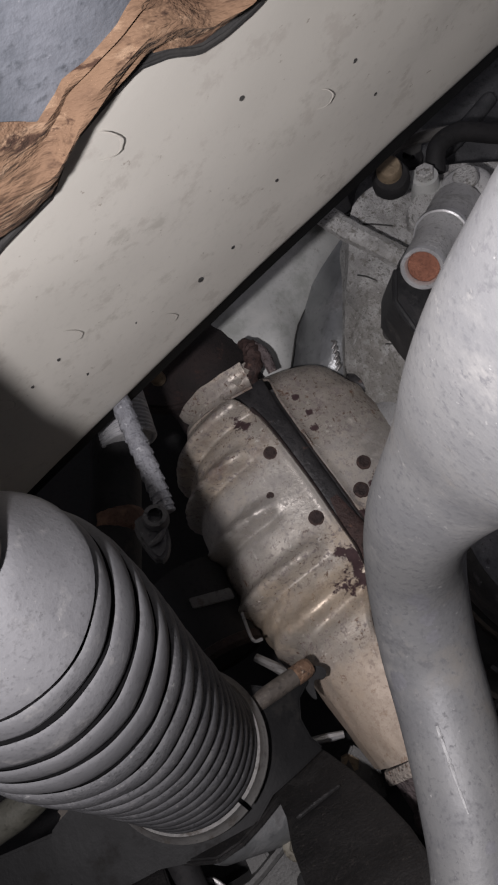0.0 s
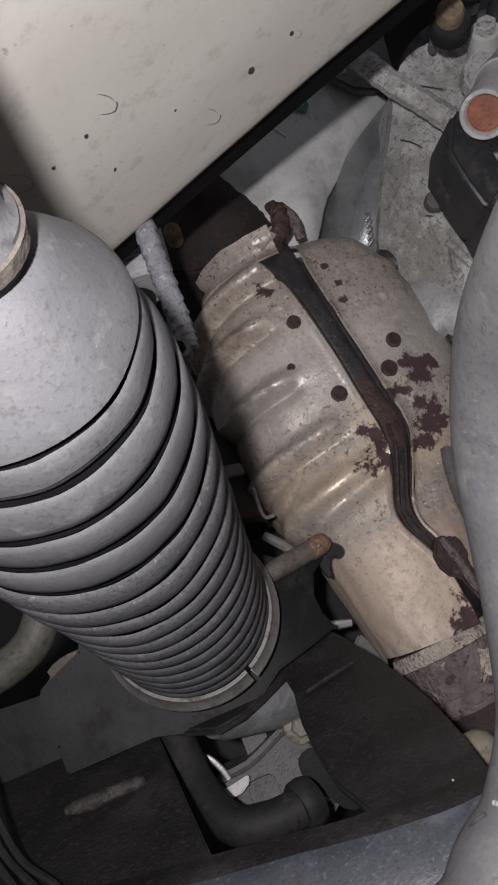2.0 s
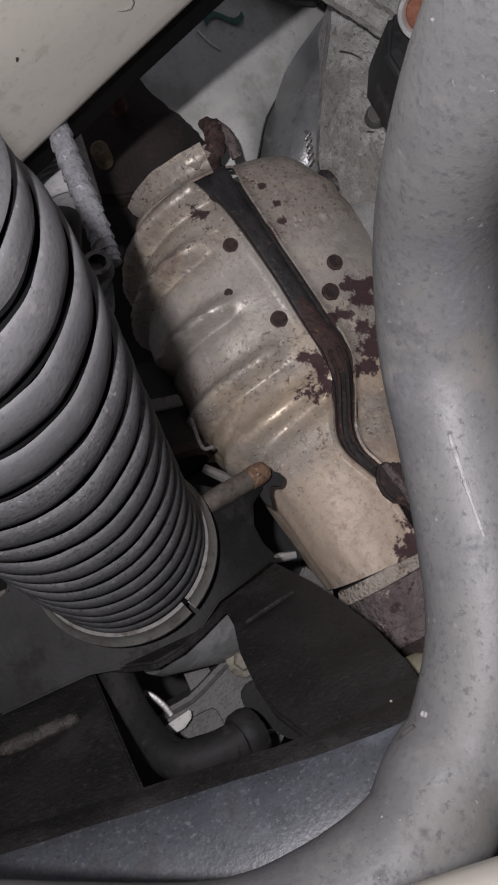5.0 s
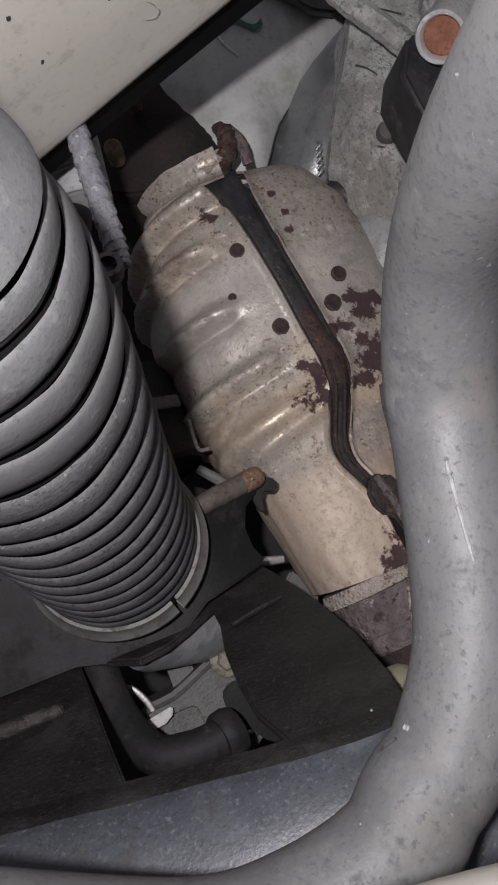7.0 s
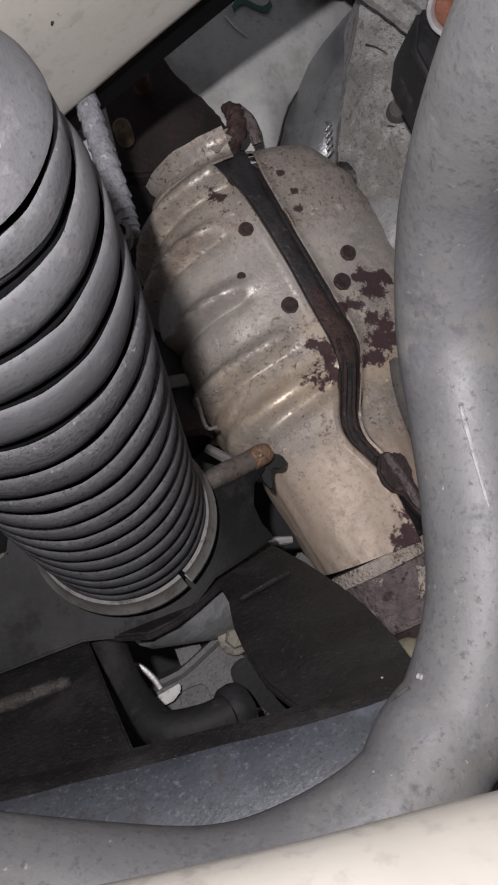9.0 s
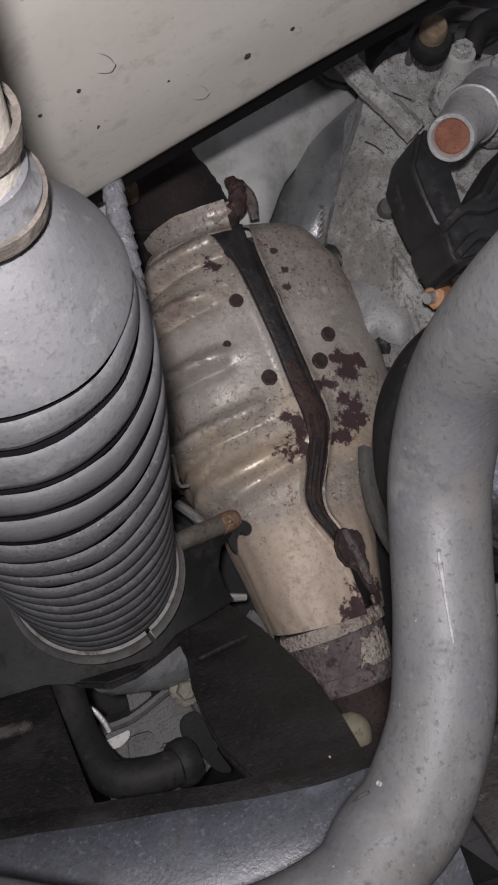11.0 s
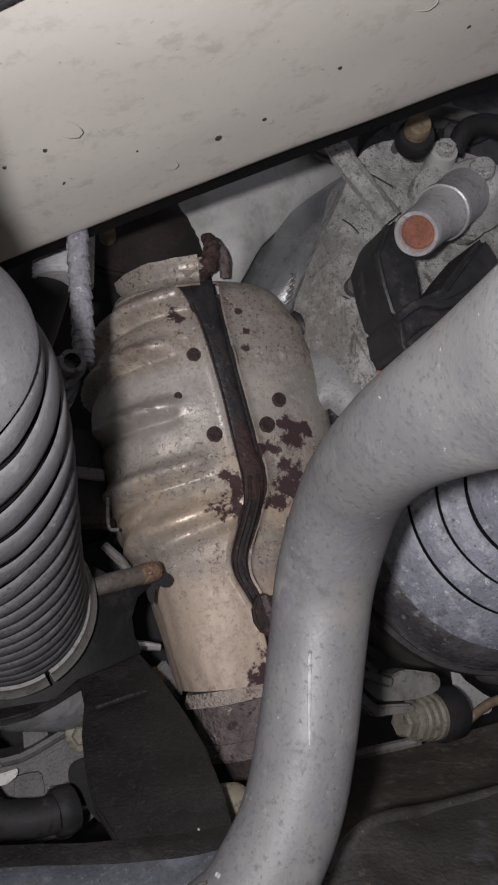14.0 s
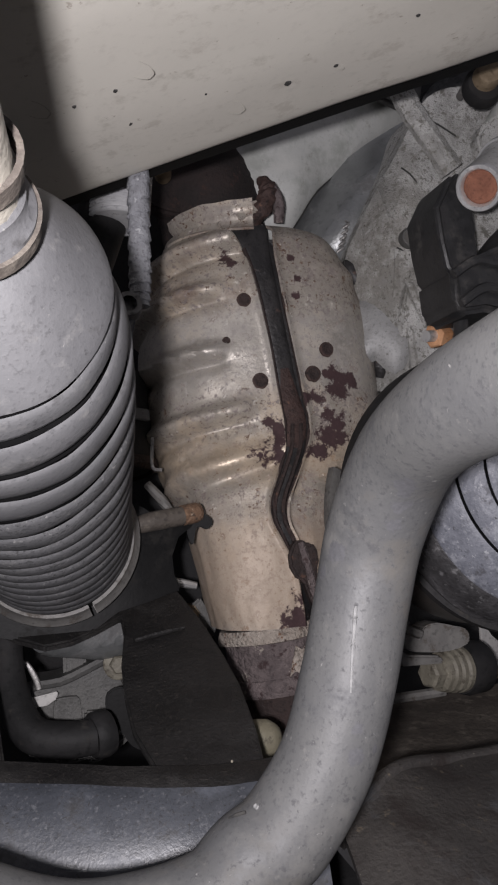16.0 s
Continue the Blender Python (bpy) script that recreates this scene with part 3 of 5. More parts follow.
prof = [(-0.020, 0.0080), (-0.019, 0.0092), (-0.0165, 0.0094), (-0.0150, 0.0108), (-0.0105, 0.0110), (-0.0095, 0.0098), (-0.0082, 0.0098), (-0.0074, 0.0113), (-0.0062, 0.0130), (-0.0035, 0.0158), (0.0, 0.0187), (0.0030, 0.0213), (0.0060, 0.0236), (0.0080, 0.0251), (0.0091, 0.0256), (0.0097, 0.0250)]


def boot_radius(s):
    return interp(s, [(0, 0.0252), (0.0131, 0.0265), (0.026, 0.0275), (0.039, 0.0284), (0.052, 0.0291), (0.065, 0.0296), (0.2, 0.0315)])[0]


ribs, folds, last = [], [], 0.0250
for i, (s0, s1) in enumerate(zip(FOLD_AT, FOLD_AT[1:])):
    R, gap = boot_radius(s0 + 0.004), 0.0003 + 0.0011 * min(1.0, (i + 1) / 7)
    ribs.append([(s0 + gap, R - 0.0012), (s0 + gap + 0.0003, R - 0.0008), (s0 + gap + 0.0012, R - 0.0003), (s0 * 0.55 + s1 * 0.45, R), (s0 * 0.36 + s1 * 0.64, R), (s1 - 0.0034, R - 0.0002), (s1 - 0.0018, R - 0.0005), (s1 - 0.0010, R - 0.0009), (s1 - 0.0008, R - 0.0016)])
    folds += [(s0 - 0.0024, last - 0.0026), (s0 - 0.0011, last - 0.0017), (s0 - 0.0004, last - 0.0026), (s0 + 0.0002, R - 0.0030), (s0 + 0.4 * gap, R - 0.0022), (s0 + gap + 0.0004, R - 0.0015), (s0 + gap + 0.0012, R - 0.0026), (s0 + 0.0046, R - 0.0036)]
    last = R
end = [(LONG - 0.0066, 0.027), (LONG - 0.0052, 0.0305), (LONG, 0.0308), (LONG + 0.006, 0.0308)]
rack_boot = thing("steering_rack_boot", BF, "grey dusty ribbed rubber steering rack boot clamped to the subframe", "rubber boot")


BEND = [  # along the axis, shift x, y, z, widening
    (-0.030, 0.0030, 0.0018, 0.0078, 1.0), (-0.008, 0.0016, 0.0013, 0.0058, 1.0), (0.0100, -0.0009, 0.0012, 0.0050, 1.0), (0.0108, -0.0010, 0.0012, 0.0050, 0.99), (0.0200, -0.0020, 0.0015, 0.0055, 1.052), (0.030, -0.0024, 0.0016, 0.0056, 1.122), (0.050, -0.0026, 0.0014, 0.0049, 1.13), (0.070, -0.0028, 0.0012, 0.0037, 1.120), (0.120, -0.0010, 0.0005, 0.0017, 1.039), (0.165, -0.0006, 0.0002, 0.0008, 1.02), (0.190, 0.0, 0.0, 0.0, 1.0)]


def droop(bm):
    """The boot sags and swells towards its small end on the tie rod."""
    for v in bm.verts:
        k = (v.co - BN).dot(axis)
        dx, dy, dz, wide = interp(k, BEND)
        centre = BN + axis * k
        v.co = centre + (v.co - centre) * wide + Vector((dx, dy, dz))
    return bm


part("end_cone", droop(revolve(prof, BN, BF, 72, 0.012)), RUBBER, rack_boot)


def ragged(bm, seed):
    """Worn, uneven edges: the ring is pulled to and fro along its axis."""
    for v in bm.verts:
        d = v.co - BN - axis * (v.co - BN).dot(axis)
        d.normalize()
        v.co += axis * (0.00055 * noise.noise(d * 3.5 + Vector((seed, 0, 0))) + 0.00013 * noise.noise(d * 11 + Vector((0, seed, 0))))
    return bm


for i, rib in enumerate(ribs):
    part("rib", ragged(droop(revolve(rib, BN, BF, 120, 0.014)), i * 7.3), RUBBER if i < 4 else RUBBER_GRITTY, rack_boot)
# liner that paints the grooves dark, walls facing the torch included
part("folds", droop(revolve(folds, BN, BF, 72, 0.012)), FOLD_SHADE, rack_boot, "black rubber folds between the dusty ribs, groove shade in the colour")
part("end_cuff", revolve(end, BN, BF, 72, 0.004), RUBBER_BLACK, rack_boot)
part("outer_clamp", revolve([(LONG - 0.005, 0.0312), (LONG - 0.005, 0.0326), (LONG - 0.001, 0.0334), (LONG + 0.001, 0.0352), (LONG + 0.003, 0.0352), (LONG + 0.003, 0.0312)], BN, BF, 72, start=-62, turn=356.5), CLAMP, rack_boot, "flat dull steel clamp band")
part("inner_clamp", droop(revolve([(-0.0142, 0.0108), (-0.0142, 0.0116), (-0.0114, 0.0116), (-0.0114, 0.0108)], BN, BF, 40)), BROWN_STEEL, rack_boot, "brown spring clamp on the small end")
tie_rod = thing("tie_rod", BN - axis * 0.04, "olive-grey steel tie rod leaving the small end of the boot", "steering rod")
rod0, rod1 = BN - axis * 0.017 + Vector((0.0022, 0.0015, 0.0066)), BN - axis * 0.17 + Vector((0.0, 0.002, 0.006))
part("rod", sweep([(*rod0, 0.0085), (*(rod0 * 0.7 + rod1 * 0.3), 0.0080), (*rod1, 0.0080)], 18), ROD, tie_rod)
part("rust_band", droop(revolve([(-0.0275, 0.0082), (-0.0275, 0.0093), (-0.0240, 0.0093), (-0.0240, 0.0082)], BN, BF, 28)), BROWN_STEEL, tie_rod, "dirty ring on the rod")


# ---- subframe: sloping black sheet with an opening, upright plate round the boot, rolled front edge ----
def deck(u, v, w=0.0):
    return (u, v + 0.39 * w, 0.304 + 0.42 * (v - 0.286) - w)


subframe = thing("subframe", (0.0, 0.30, 0.25), "black painted pressed steel subframe with an opening, dusty edges", "car subframe")
outer = [(-0.30, 0.352), (-0.12, 0.334), (-0.064, 0.3235), (-0.033, 0.3150), (0.0, 0.3065), (0.030, 0.3005), (0.049, 0.3035), (0.0515, 0.322), (0.0528, 0.345),
         (0.0518, 0.366), (0.0490, 0.392), (0.0455, 0.412), (0.0420, 0.428), (0.010, 0.430), (-0.040, 0.432), (-0.12, 0.440), (-0.30, 0.440)]
hole = [(-0.0388, 0.4010), (-0.028, 0.3905), (-0.017, 0.3830), (-0.006, 0.3850), (0.004, 0.3910), (0.0155, 0.3995), (0.0150, 0.386), (0.0112, 0.366), (0.0096, 0.345), (0.0098, 0.326), (0.0148, 0.3045), (-0.009, 0.3105), (-0.0318, 0.3170), (-0.0348, 0.350)]
part("deck_plate", prism(outer, deck, 0.003, 0.0008, holes=[hole]), BLACK_STEEL, subframe)


ROLL = [tuple(r) for r in curve_points([(0, 0.002, 0.0004), (0.12, -0.006, -0.0012), (0.28, -0.0130, -0.0055), (0.42, -0.0190, -0.0120), (0.56, -0.0235, -0.0205), (0.68, -0.0262, -0.0310), (0.82, -0.0275, -0.046), (1.0, -0.028, -0.080)], 6)]


def front_roll(u, v):
    x = -0.30 + 0.358 * u
    y0 = interp(x, [(-0.30, 0.352), (-0.12, 0.334), (-0.064, 0.3235), (0.0, 0.3065), (0.030, 0.3005), (0.060, 0.300), (0.12, 0.300)])[0]
    z0 = 0.304 + 0.42 * (y0 - 0.286)
    k = interp(v, ROLL)
    return (x, y0 + k[0], z0 + k[1] + 0.0007 * noise.noise(Vector((x * 60, v * 6, 2))))


# roll split in two: upper strip stays black, the rest carries the painted sheen
part("roll_top", sheet(60, 14, lambda u, v: front_roll(u, 0.17 * v), 0.003), BLACK_STEEL, subframe, "dull dirty upper strip of the rolled edge, dark beside the painted sheen")
part("front_roll", sheet(60, 30, lambda u, v: front_roll(u, 0.17 + 0.83 * v), 0.003), SHEEN_STEEL, subframe, "rolled dusty front edge of the subframe, blue-grey sheen in its colour")
lip = [(x, *interp(x, [(-0.30, 0.352), (-0.12, 0.334), (-0.064, 0.3235), (0.0, 0.3065), (0.030, 0.3005), (0.050, 0.3015)])) for x in (-0.30, -0.2, -0.12, -0.064, -0.03, 0.0, 0.03, 0.05)]
part("edge_bead", sweep([(x, y, 0.304 + 0.42 * (y - 0.286) + 0.0006, 0.0022) for x, y in lip], 8), BLACK_STEEL, subframe)
ring_in = [(-0.0120 + 0.0300 * math.cos(a), 0.387 + 0.0300 * math.sin(a)) for a in np.linspace(0, 2 * math.pi, 36, endpoint=False)]
wall = [(-0.0740, 0.350), (-0.060, 0.350), (-0.040, 0.350), (-0.026, 0.3462), (-0.012, 0.3450), (0.002, 0.3470), (0.014, 0.3545), (0.028, 0.3575), (0.0425, 0.3610), (0.0395, 0.368), (0.0390, 0.376), (0.0425, 0.384), (0.0500, 0.389),
        (0.0500, 0.3935), (0.034, 0.3930), (0.020, 0.402), (0.006, 0.419), (-0.012, 0.425), (-0.034, 0.419), (-0.050, 0.404), (-0.056, 0.3905), (-0.0700, 0.3845), (-0.0735, 0.3825), (-0.0752, 0.3795), (-0.0768, 0.3640), (-0.0765, 0.3612), (-0.0742, 0.3602)]


def wall_place(u, v, w):
    return (u, 0.391 + 0.30 * max(0, u - 0.02) + 0.0 * v + w, v)


part("boot_plate", prism(wall, wall_place, 0.004, 0.001, holes=[ring_in]), PLATE_BLACK, subframe)
flange_roll = part("flange_roll", sweep([(0.018, 0.394, 0.3895, 0.0042), (0.030, 0.395, 0.3915, 0.0043), (0.042, 0.398, 0.3930, 0.0043), (0.0525, 0.4005, 0.3945, 0.0040)], 14), BROWN_STEEL, subframe, "rolled flange end, dusty with rust")
part("flange_rust", sweep([(0.0445, 0.3985, 0.3933, 0.0046), (0.0500, 0.3998, 0.3942, 0.0046), (0.0530, 0.4006, 0.3946, 0.0038)], 14), FLANGE_RUST, flange_roll, "orange rust on the flange end")
part("hook_tab", prism(smooth_loop([(0.0490, 0.3955), (0.0570, 0.3930), (0.0595, 0.3895), (0.0570, 0.3865), (0.0535, 0.3880), (0.0515, 0.3860), (0.0500, 0.3800), (0.0480, 0.3830), (0.0475, 0.3890)], 3), lambda u, v, w: (u, 0.404 + w, v), 0.003, 0.0006), PLATE_BLACK, subframe)
part("back_sheet", prism([(-0.30, 0.385), (-0.12, 0.3840), (-0.062, 0.3800), (-0.050, 0.372), (-0.050, 0.340), (-0.30, 0.345)], lambda u, v, w: (u, 0.409 + w, v), 0.004, 0.0012), PLATE_BLACK, subframe, "black sheet behind the boot plate")
part("weld_bead", sweep([(-0.0750, 0.3695, 0.3408, 0.0014), (-0.0700, 0.3690, 0.3405, 0.0026), (-0.0620, 0.3688, 0.3402, 0.0028), (-0.0540, 0.3688, 0.3400, 0.0027), (-0.0485, 0.3690, 0.3398, 0.0022), (-0.0465, 0.3695, 0.3397, 0.0010)], 14, 14,
                        shape=lambda i, s, w: 1 + 0.22 * noise.noise(Vector((i * 0.35, math.cos(w) * 1.4, math.sin(w) * 1.4)))), BEAD, subframe, "brown weld bead")
part("side_tab", prism(smooth_loop([(-0.0712, 0.3865), (-0.0660, 0.3810), (-0.0520, 0.3780), (-0.0470, 0.3850), (-0.0530, 0.3910), (-0.0640, 0.3910)], 3), lambda u, v, w: (u, 0.3955 + w, v), 0.006, 0.002), BROWN_STEEL, subframe, "dull brown tab")
part("arm_crease", sweep([(0.018, 0.378, 0.3440, 0.0010), (0.030, 0.3815, 0.3455, 0.0012), (0.040, 0.384, 0.3465, 0.0008)], 8), BLACK_STEEL, subframe)

part("edge_flap", prism(smooth_loop([(0.0089, 0.3197), (0.0158, 0.3214), (0.0188, 0.3144), (0.0209, 0.3034), (0.0245, 0.2941), (0.0182, 0.2964), (0.0118, 0.3066), (0.0081, 0.3122)], 3), lambda u, v, w: (u, 0.402 + w, v), 0.003, 0.0006), PLATE_BLACK, subframe, "dark torn flap at the opening")
part("yellow_cap", revolve([(0, 0), (0.0005, 0.003), (0.002, 0.0058), (0.005, 0.0074), (0.010, 0.0078), (0.018, 0.0070), (0.018, 0)], (0.0660, 0.346, 0.3068), (0.056, 0.362, 0.303), 24, 0.03), CAP_YELLOW, subframe, "yellowed rounded cap")

# ---- behind the opening: hose, casting, bolt, bright strip ----
hose = thing("rubber_hose", (-0.01, 0.37, 0.30), "black rubber hose elbow with a moulded end collar", "hose")
hose_tube = part("tube", sweep([(-0.034, 0.418, 0.378, 0.0068), (-0.0325, 0.408, 0.352, 0.0068), (-0.0310, 0.396, 0.328, 0.0070), (-0.0240, 0.384, 0.3120, 0.0072), (-0.0110, 0.380, 0.3080, 0.0072), (0.0015, 0.380, 0.3080, 0.0070)], 18), RUBBER_BLACK, hose)
part("end_collar", revolve([(0, 0.006), (0, 0.0082), (0.0015, 0.0092), (0.0055, 0.0094), (0.0080, 0.0086), (0.0080, 0.004)], (-0.0005, 0.3803, 0.3078), (0.010, 0.384, 0.3087), 28), RUBBER_BLACK, hose_tube)
casting = thing("rack_housing", (0.0, 0.43, 0.30), "grey cast alloy steering rack housing with a mounting bolt", "steering rack")
part("housing", prism(smooth_loop([(-0.024, 0.3100), (-0.0235, 0.3225), (-0.010, 0.3245), (0.005, 0.3300), (0.013, 0.3325), (0.019, 0.3300), (0.0200, 0.3215), (0.024, 0.3120), (0.024, 0.2980), (0.006, 0.2860), (-0.022, 0.2870)], 3), lambda u, v, w: (u, 0.4200 + 0.10 * abs(u + 0.003) + w, v), 0.03, 0.004, segments=3), CAST_DULL, casting)
part("bracket_block", prism([(-0.0080, 0.3344), (0.0021, 0.3338), (0.0028, 0.3258), (-0.0080, 0.3236)], lambda u, v, w: (u, 0.430 + w, v), 0.012, 0.0015), CAST_DULL, casting)
part("raised_pad", prism(smooth_loop([(-0.0125, 0.3040), (-0.0128, 0.3150), (-0.0105, 0.3166), (-0.0040, 0.3166), (-0.0020, 0.3150), (-0.0022, 0.3036)], 3), lambda u, v, w: (u, 0.4178 + w, v), 0.006, 0.0012), CAST_DULL, casting)
part("raised_web", prism([(0.0000, 0.3040), (0.0000, 0.3096), (0.0120, 0.3090), (0.0215, 0.3022), (0.0120, 0.3000)], lambda u, v, w: (u, 0.4178 + w, v), 0.006, 0.0012), CAST_DULL, casting)
part("pale_edge", sweep([(-0.022, 0.4185, 0.3010, 0.0008), (-0.004, 0.4170, 0.3005, 0.0010), (0.012, 0.4175, 0.2992, 0.0010), (0.0235, 0.4195, 0.2970, 0.0008)], 6), ALU_BRIGHT, casting, "bright worn casting edge")
part("rack_tube", revolve([(0, 0), (0, 0.013), (0.004, 0.0145), (0.05, 0.0145), (0.05, 0)], (-0.016, 0.405, 0.352), (0.03, 0.435, 0.340), 32), ALU_DARK, casting, "shiny steel rack tube end")
mount_bolt = part("mount_bolt", hexagon((0.0160, 0.425, 0.3290), (0.0157, 0.4125, 0.3290), 0.0044), OLIVE, casting, "tarnished bolt head")
part("bolt_washer", revolve([(0, 0.0072), (0.0016, 0.0072), (0.0020, 0.0066), (0.0020, 0)], (0.0160, 0.4185, 0.3290), (0.0158, 0.4100, 0.3290), 24), OLIVE, mount_bolt, "tarnished washer")
strip = thing("steel_clip", (-0.028, 0.41, 0.32), "curved bright steel clip behind the subframe opening", "clip")
band = part("clip_band", sweep([(-0.0299, 0.4240, 0.3352, 0.0008), (-0.0241, 0.4240, 0.3318, 0.0009), (-0.0202, 0.4240, 0.3247, 0.0010), (-0.0187, 0.4240, 0.3176, 0.0009)], 8, flat=1.4), STEEL, strip)
part("clip_tab", prism([(-0.0257, 0.3188), (-0.0114, 0.3209), (-0.0119, 0.3179), (-0.0161, 0.3154), (-0.0248, 0.3148)], lambda u, v, w: (u, 0.412 + w, v), 0.002, 0.0005), WHITE_PLASTIC, band, "pale tongue of the clip")
under = thing("undertray", (0.0, 0.5, 0.24), "dark undertray below the steering rack", "undertray")
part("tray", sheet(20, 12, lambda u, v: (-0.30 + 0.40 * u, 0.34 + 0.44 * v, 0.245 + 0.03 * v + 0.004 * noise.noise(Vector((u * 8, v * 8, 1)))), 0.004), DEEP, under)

# ---- catalytic converter ----
BODY = [  # height, centre x, centre y, half width, half depth
    (0.318, 0.0940, 0.4400, 0.0245, 0.0245), (0.338, 0.0940, 0.4400, 0.0262, 0.0262), (0.352, 0.0940, 0.4420, 0.0290, 0.0285), (0.370, 0.0945, 0.4450, 0.0325, 0.0315),
    (0.386, 0.0950, 0.4500, 0.0355, 0.0345), (0.398, 0.0980, 0.4570, 0.0410, 0.0385), (0.410, 0.1040, 0.4650, 0.0520, 0.0445), (0.420, 0.1090, 0.4710, 0.0610, 0.0480),
    (0.432, 0.1110, 0.4760, 0.0655, 0.0505), (0.450, 0.1120, 0.4790, 0.0680, 0.0520), (0.470, 0.1120, 0.4800, 0.0685, 0.0525), (0.492, 0.1110, 0.4800, 0.0665, 0.0520),
    (0.510, 0.1100, 0.4795, 0.0625, 0.0505), (0.524, 0.1095, 0.4790, 0.0575, 0.0480), (0.536, 0.1090, 0.4790, 0.0515, 0.0450), (0.546, 0.1090, 0.4790, 0.0475, 0.0425), (0.558, 0.1090, 0.4790, 0.0455, 0.0400)]
SEAM = [  # height, seam centre x, half width
    (0.330, 0.1060, 0.0030), (0.345, 0.1055, 0.0030), (0.365, 0.1030, 0.0030), (0.378, 0.0990, 0.0036), (0.388, 0.0955, 0.0040), (0.398, 0.0965, 0.0046), (0.412, 0.1030, 0.0052), (0.424, 0.1085, 0.0058),
    (0.436, 0.1105, 0.0066), (0.450, 0.1090, 0.0064), (0.475, 0.1060, 0.0060), (0.500, 0.1025, 0.0062), (0.522, 0.0995, 0.0072), (0.534, 0.0975, 0.0095), (0.541, 0.0950, 0.0130), (0.546, 0.0950, 0.0100), (0.556, 0.1000, 0.0030)]


def ease(table, z):
    return interp(z, table)


def body_point(z, w, out=0.0):
    """w: the angle from the front, minus to the left; a rounded oval section."""
    cx, cy, rx, ry = ease(BODY_FINE, z)
    s, c = math.sin(w), math.cos(w)
    k = (abs(s) ** 2.5 + abs(c) ** 2.5) ** (-1 / 2.5)
    dx = (rx + out) * k * s
    if s > 0:
        dx -= 0.0085 * (dx / rx) ** 2 * max(0.0, min(1.0, (z - 0.400) / 0.03, (0.556 - z) / 0.02))
    return Vector((cx + dx, cy - (ry + out) * k * c, z))


BODY_FINE = [tuple(r) for r in curve_points(BODY, 5)]
SEAM_FINE = [tuple(r) for r in curve_points(SEAM, 5)]


def ridge(z, w, side):
    """Pressed beads of the shells: raised bands that run round the body, slightly rising towards the seam."""
    if side < 0:
        d = 0.0
        for z0, amp, wid, slope, w0 in ((0.5335, 0.0056, 0.0048, 0.010, -0.18), (0.5070, 0.0046, 0.0036, 0.008, -0.52), (0.4750, 0.0046, 0.0036, 0.008, -0.52), (0.4430, 0.0052, 0.0040, 0.012, -0.36), (0.4190, 0.0032, 0.0048, 0.014, -0.12)):
            zz = z0 + slope * (w + 0.5)
            fade = 1 / (1 + math.exp((w - w0) * 30))
            q = (z - zz) / wid
            d += 1.3 * amp * fade * (math.exp(-q * q) - 0.55 * math.exp(-(q + 1.7) ** 2))
        return d
    return 0.0018 * math.exp(-((z - 0.520) / 0.004) ** 2) / (1 + math.exp(-(w - 0.35) * 18)) + 0.0012 * math.exp(-((z - 0.4480) / 0.006) ** 2)


def shell(side, z_lo, z_hi):
    def place(u, v):
        z = z_lo + (z_hi - z_lo) * v
        xs, hw = ease(SEAM_FINE, z)
        cx, cy, rx, ry = ease(BODY_FINE, z)
        x_edge = xs + side * hw
        ratio = max(-0.93, min(0.93, (x_edge - cx) / rx))
        w0 = 0.0
        lo_w, hi_w = -1.5, 1.5
        for _ in range(26):
            w0 = (lo_w + hi_w) / 2
            s, c = math.sin(w0), math.cos(w0)
            if s * (abs(s) ** 2.5 + abs(c) ** 2.5) ** (-1 / 2.5) < ratio:
                lo_w = w0
            else:
                hi_w = w0
        w1 = side * 2.75
        w = w0 + (w1 - w0) * (u ** 1.15)
        lip = 0.0022 * math.exp(-(u / 0.02) ** 2)
        dome = -0.020 * max(0.0, (z - 0.533) / 0.0175) ** 2.2 if side > 0 else 0.0
        rough = dome + 0.0005 * noise.noise(Vector((w * 6, z * 60, side * 3.0)))
        return body_point(z, w, 0.001 + lip + ridge(z, w, side) + rough)
    return sheet(70, 150, place, 0.0012)


cat = thing("catalytic_converter", (0.094, 0.44, 0.30), "tan aluminised catalytic converter in a two-piece ribbed heat shield, rust stained", "catalytic converter")
shell_left = part("heat_shield", shell(-1, 0.338, 0.5440), SHELL, cat, "ribbed half of the heat shield", angle=60)
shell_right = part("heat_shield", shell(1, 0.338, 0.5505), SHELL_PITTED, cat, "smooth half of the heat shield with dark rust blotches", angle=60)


def core_place(u, v):
    z = 0.325 + 0.211 * v
    return body_point(z, 2 * math.pi * u, -0.0045)


part("core", sheet(48, 60, core_place), CORE_DARK, cat, "dark converter core in the gap")
# dark strap lying in the gap, down to the clamp lug
strap_line = []
for z in (0.541, 0.525, 0.505, 0.485, 0.465, 0.447, 0.436, 0.424, 0.412, 0.398, 0.388, 0.378):
    xs, hw = ease(SEAM_FINE, z)
    cx, cy, rx, ry = ease(BODY_FINE, z)
    s = max(-0.9, min(0.9, (xs - cx) / rx))
    strap_line.append((xs, cy - ry * (1 - abs(s) ** 2.5) ** 0.4 + 0.0018, z, hw * (0.92 if z < 0.445 else 0.8)))
part("seam_strap", sweep(strap_line, 12, 5, flat=0.14, ref=(0, -1, 0)), CORE_DARK, cat, "dark strap along the seam")
part("strap_bridge", sweep([(x, y - 0.0004, z, r * k) for (x, y, z, r), k in zip(strap_line[4:8], (0.5, 1.02, 1.02, 0.75))], 12, 5, flat=0.2, ref=(0, -1, 0), shape=lambda i, s, w: 1 + 0.08 * noise.noise(Vector((i * 0.5, math.cos(w), 3)))), STRAP_RUST, cat, "reddish rusted bridge over the seam")
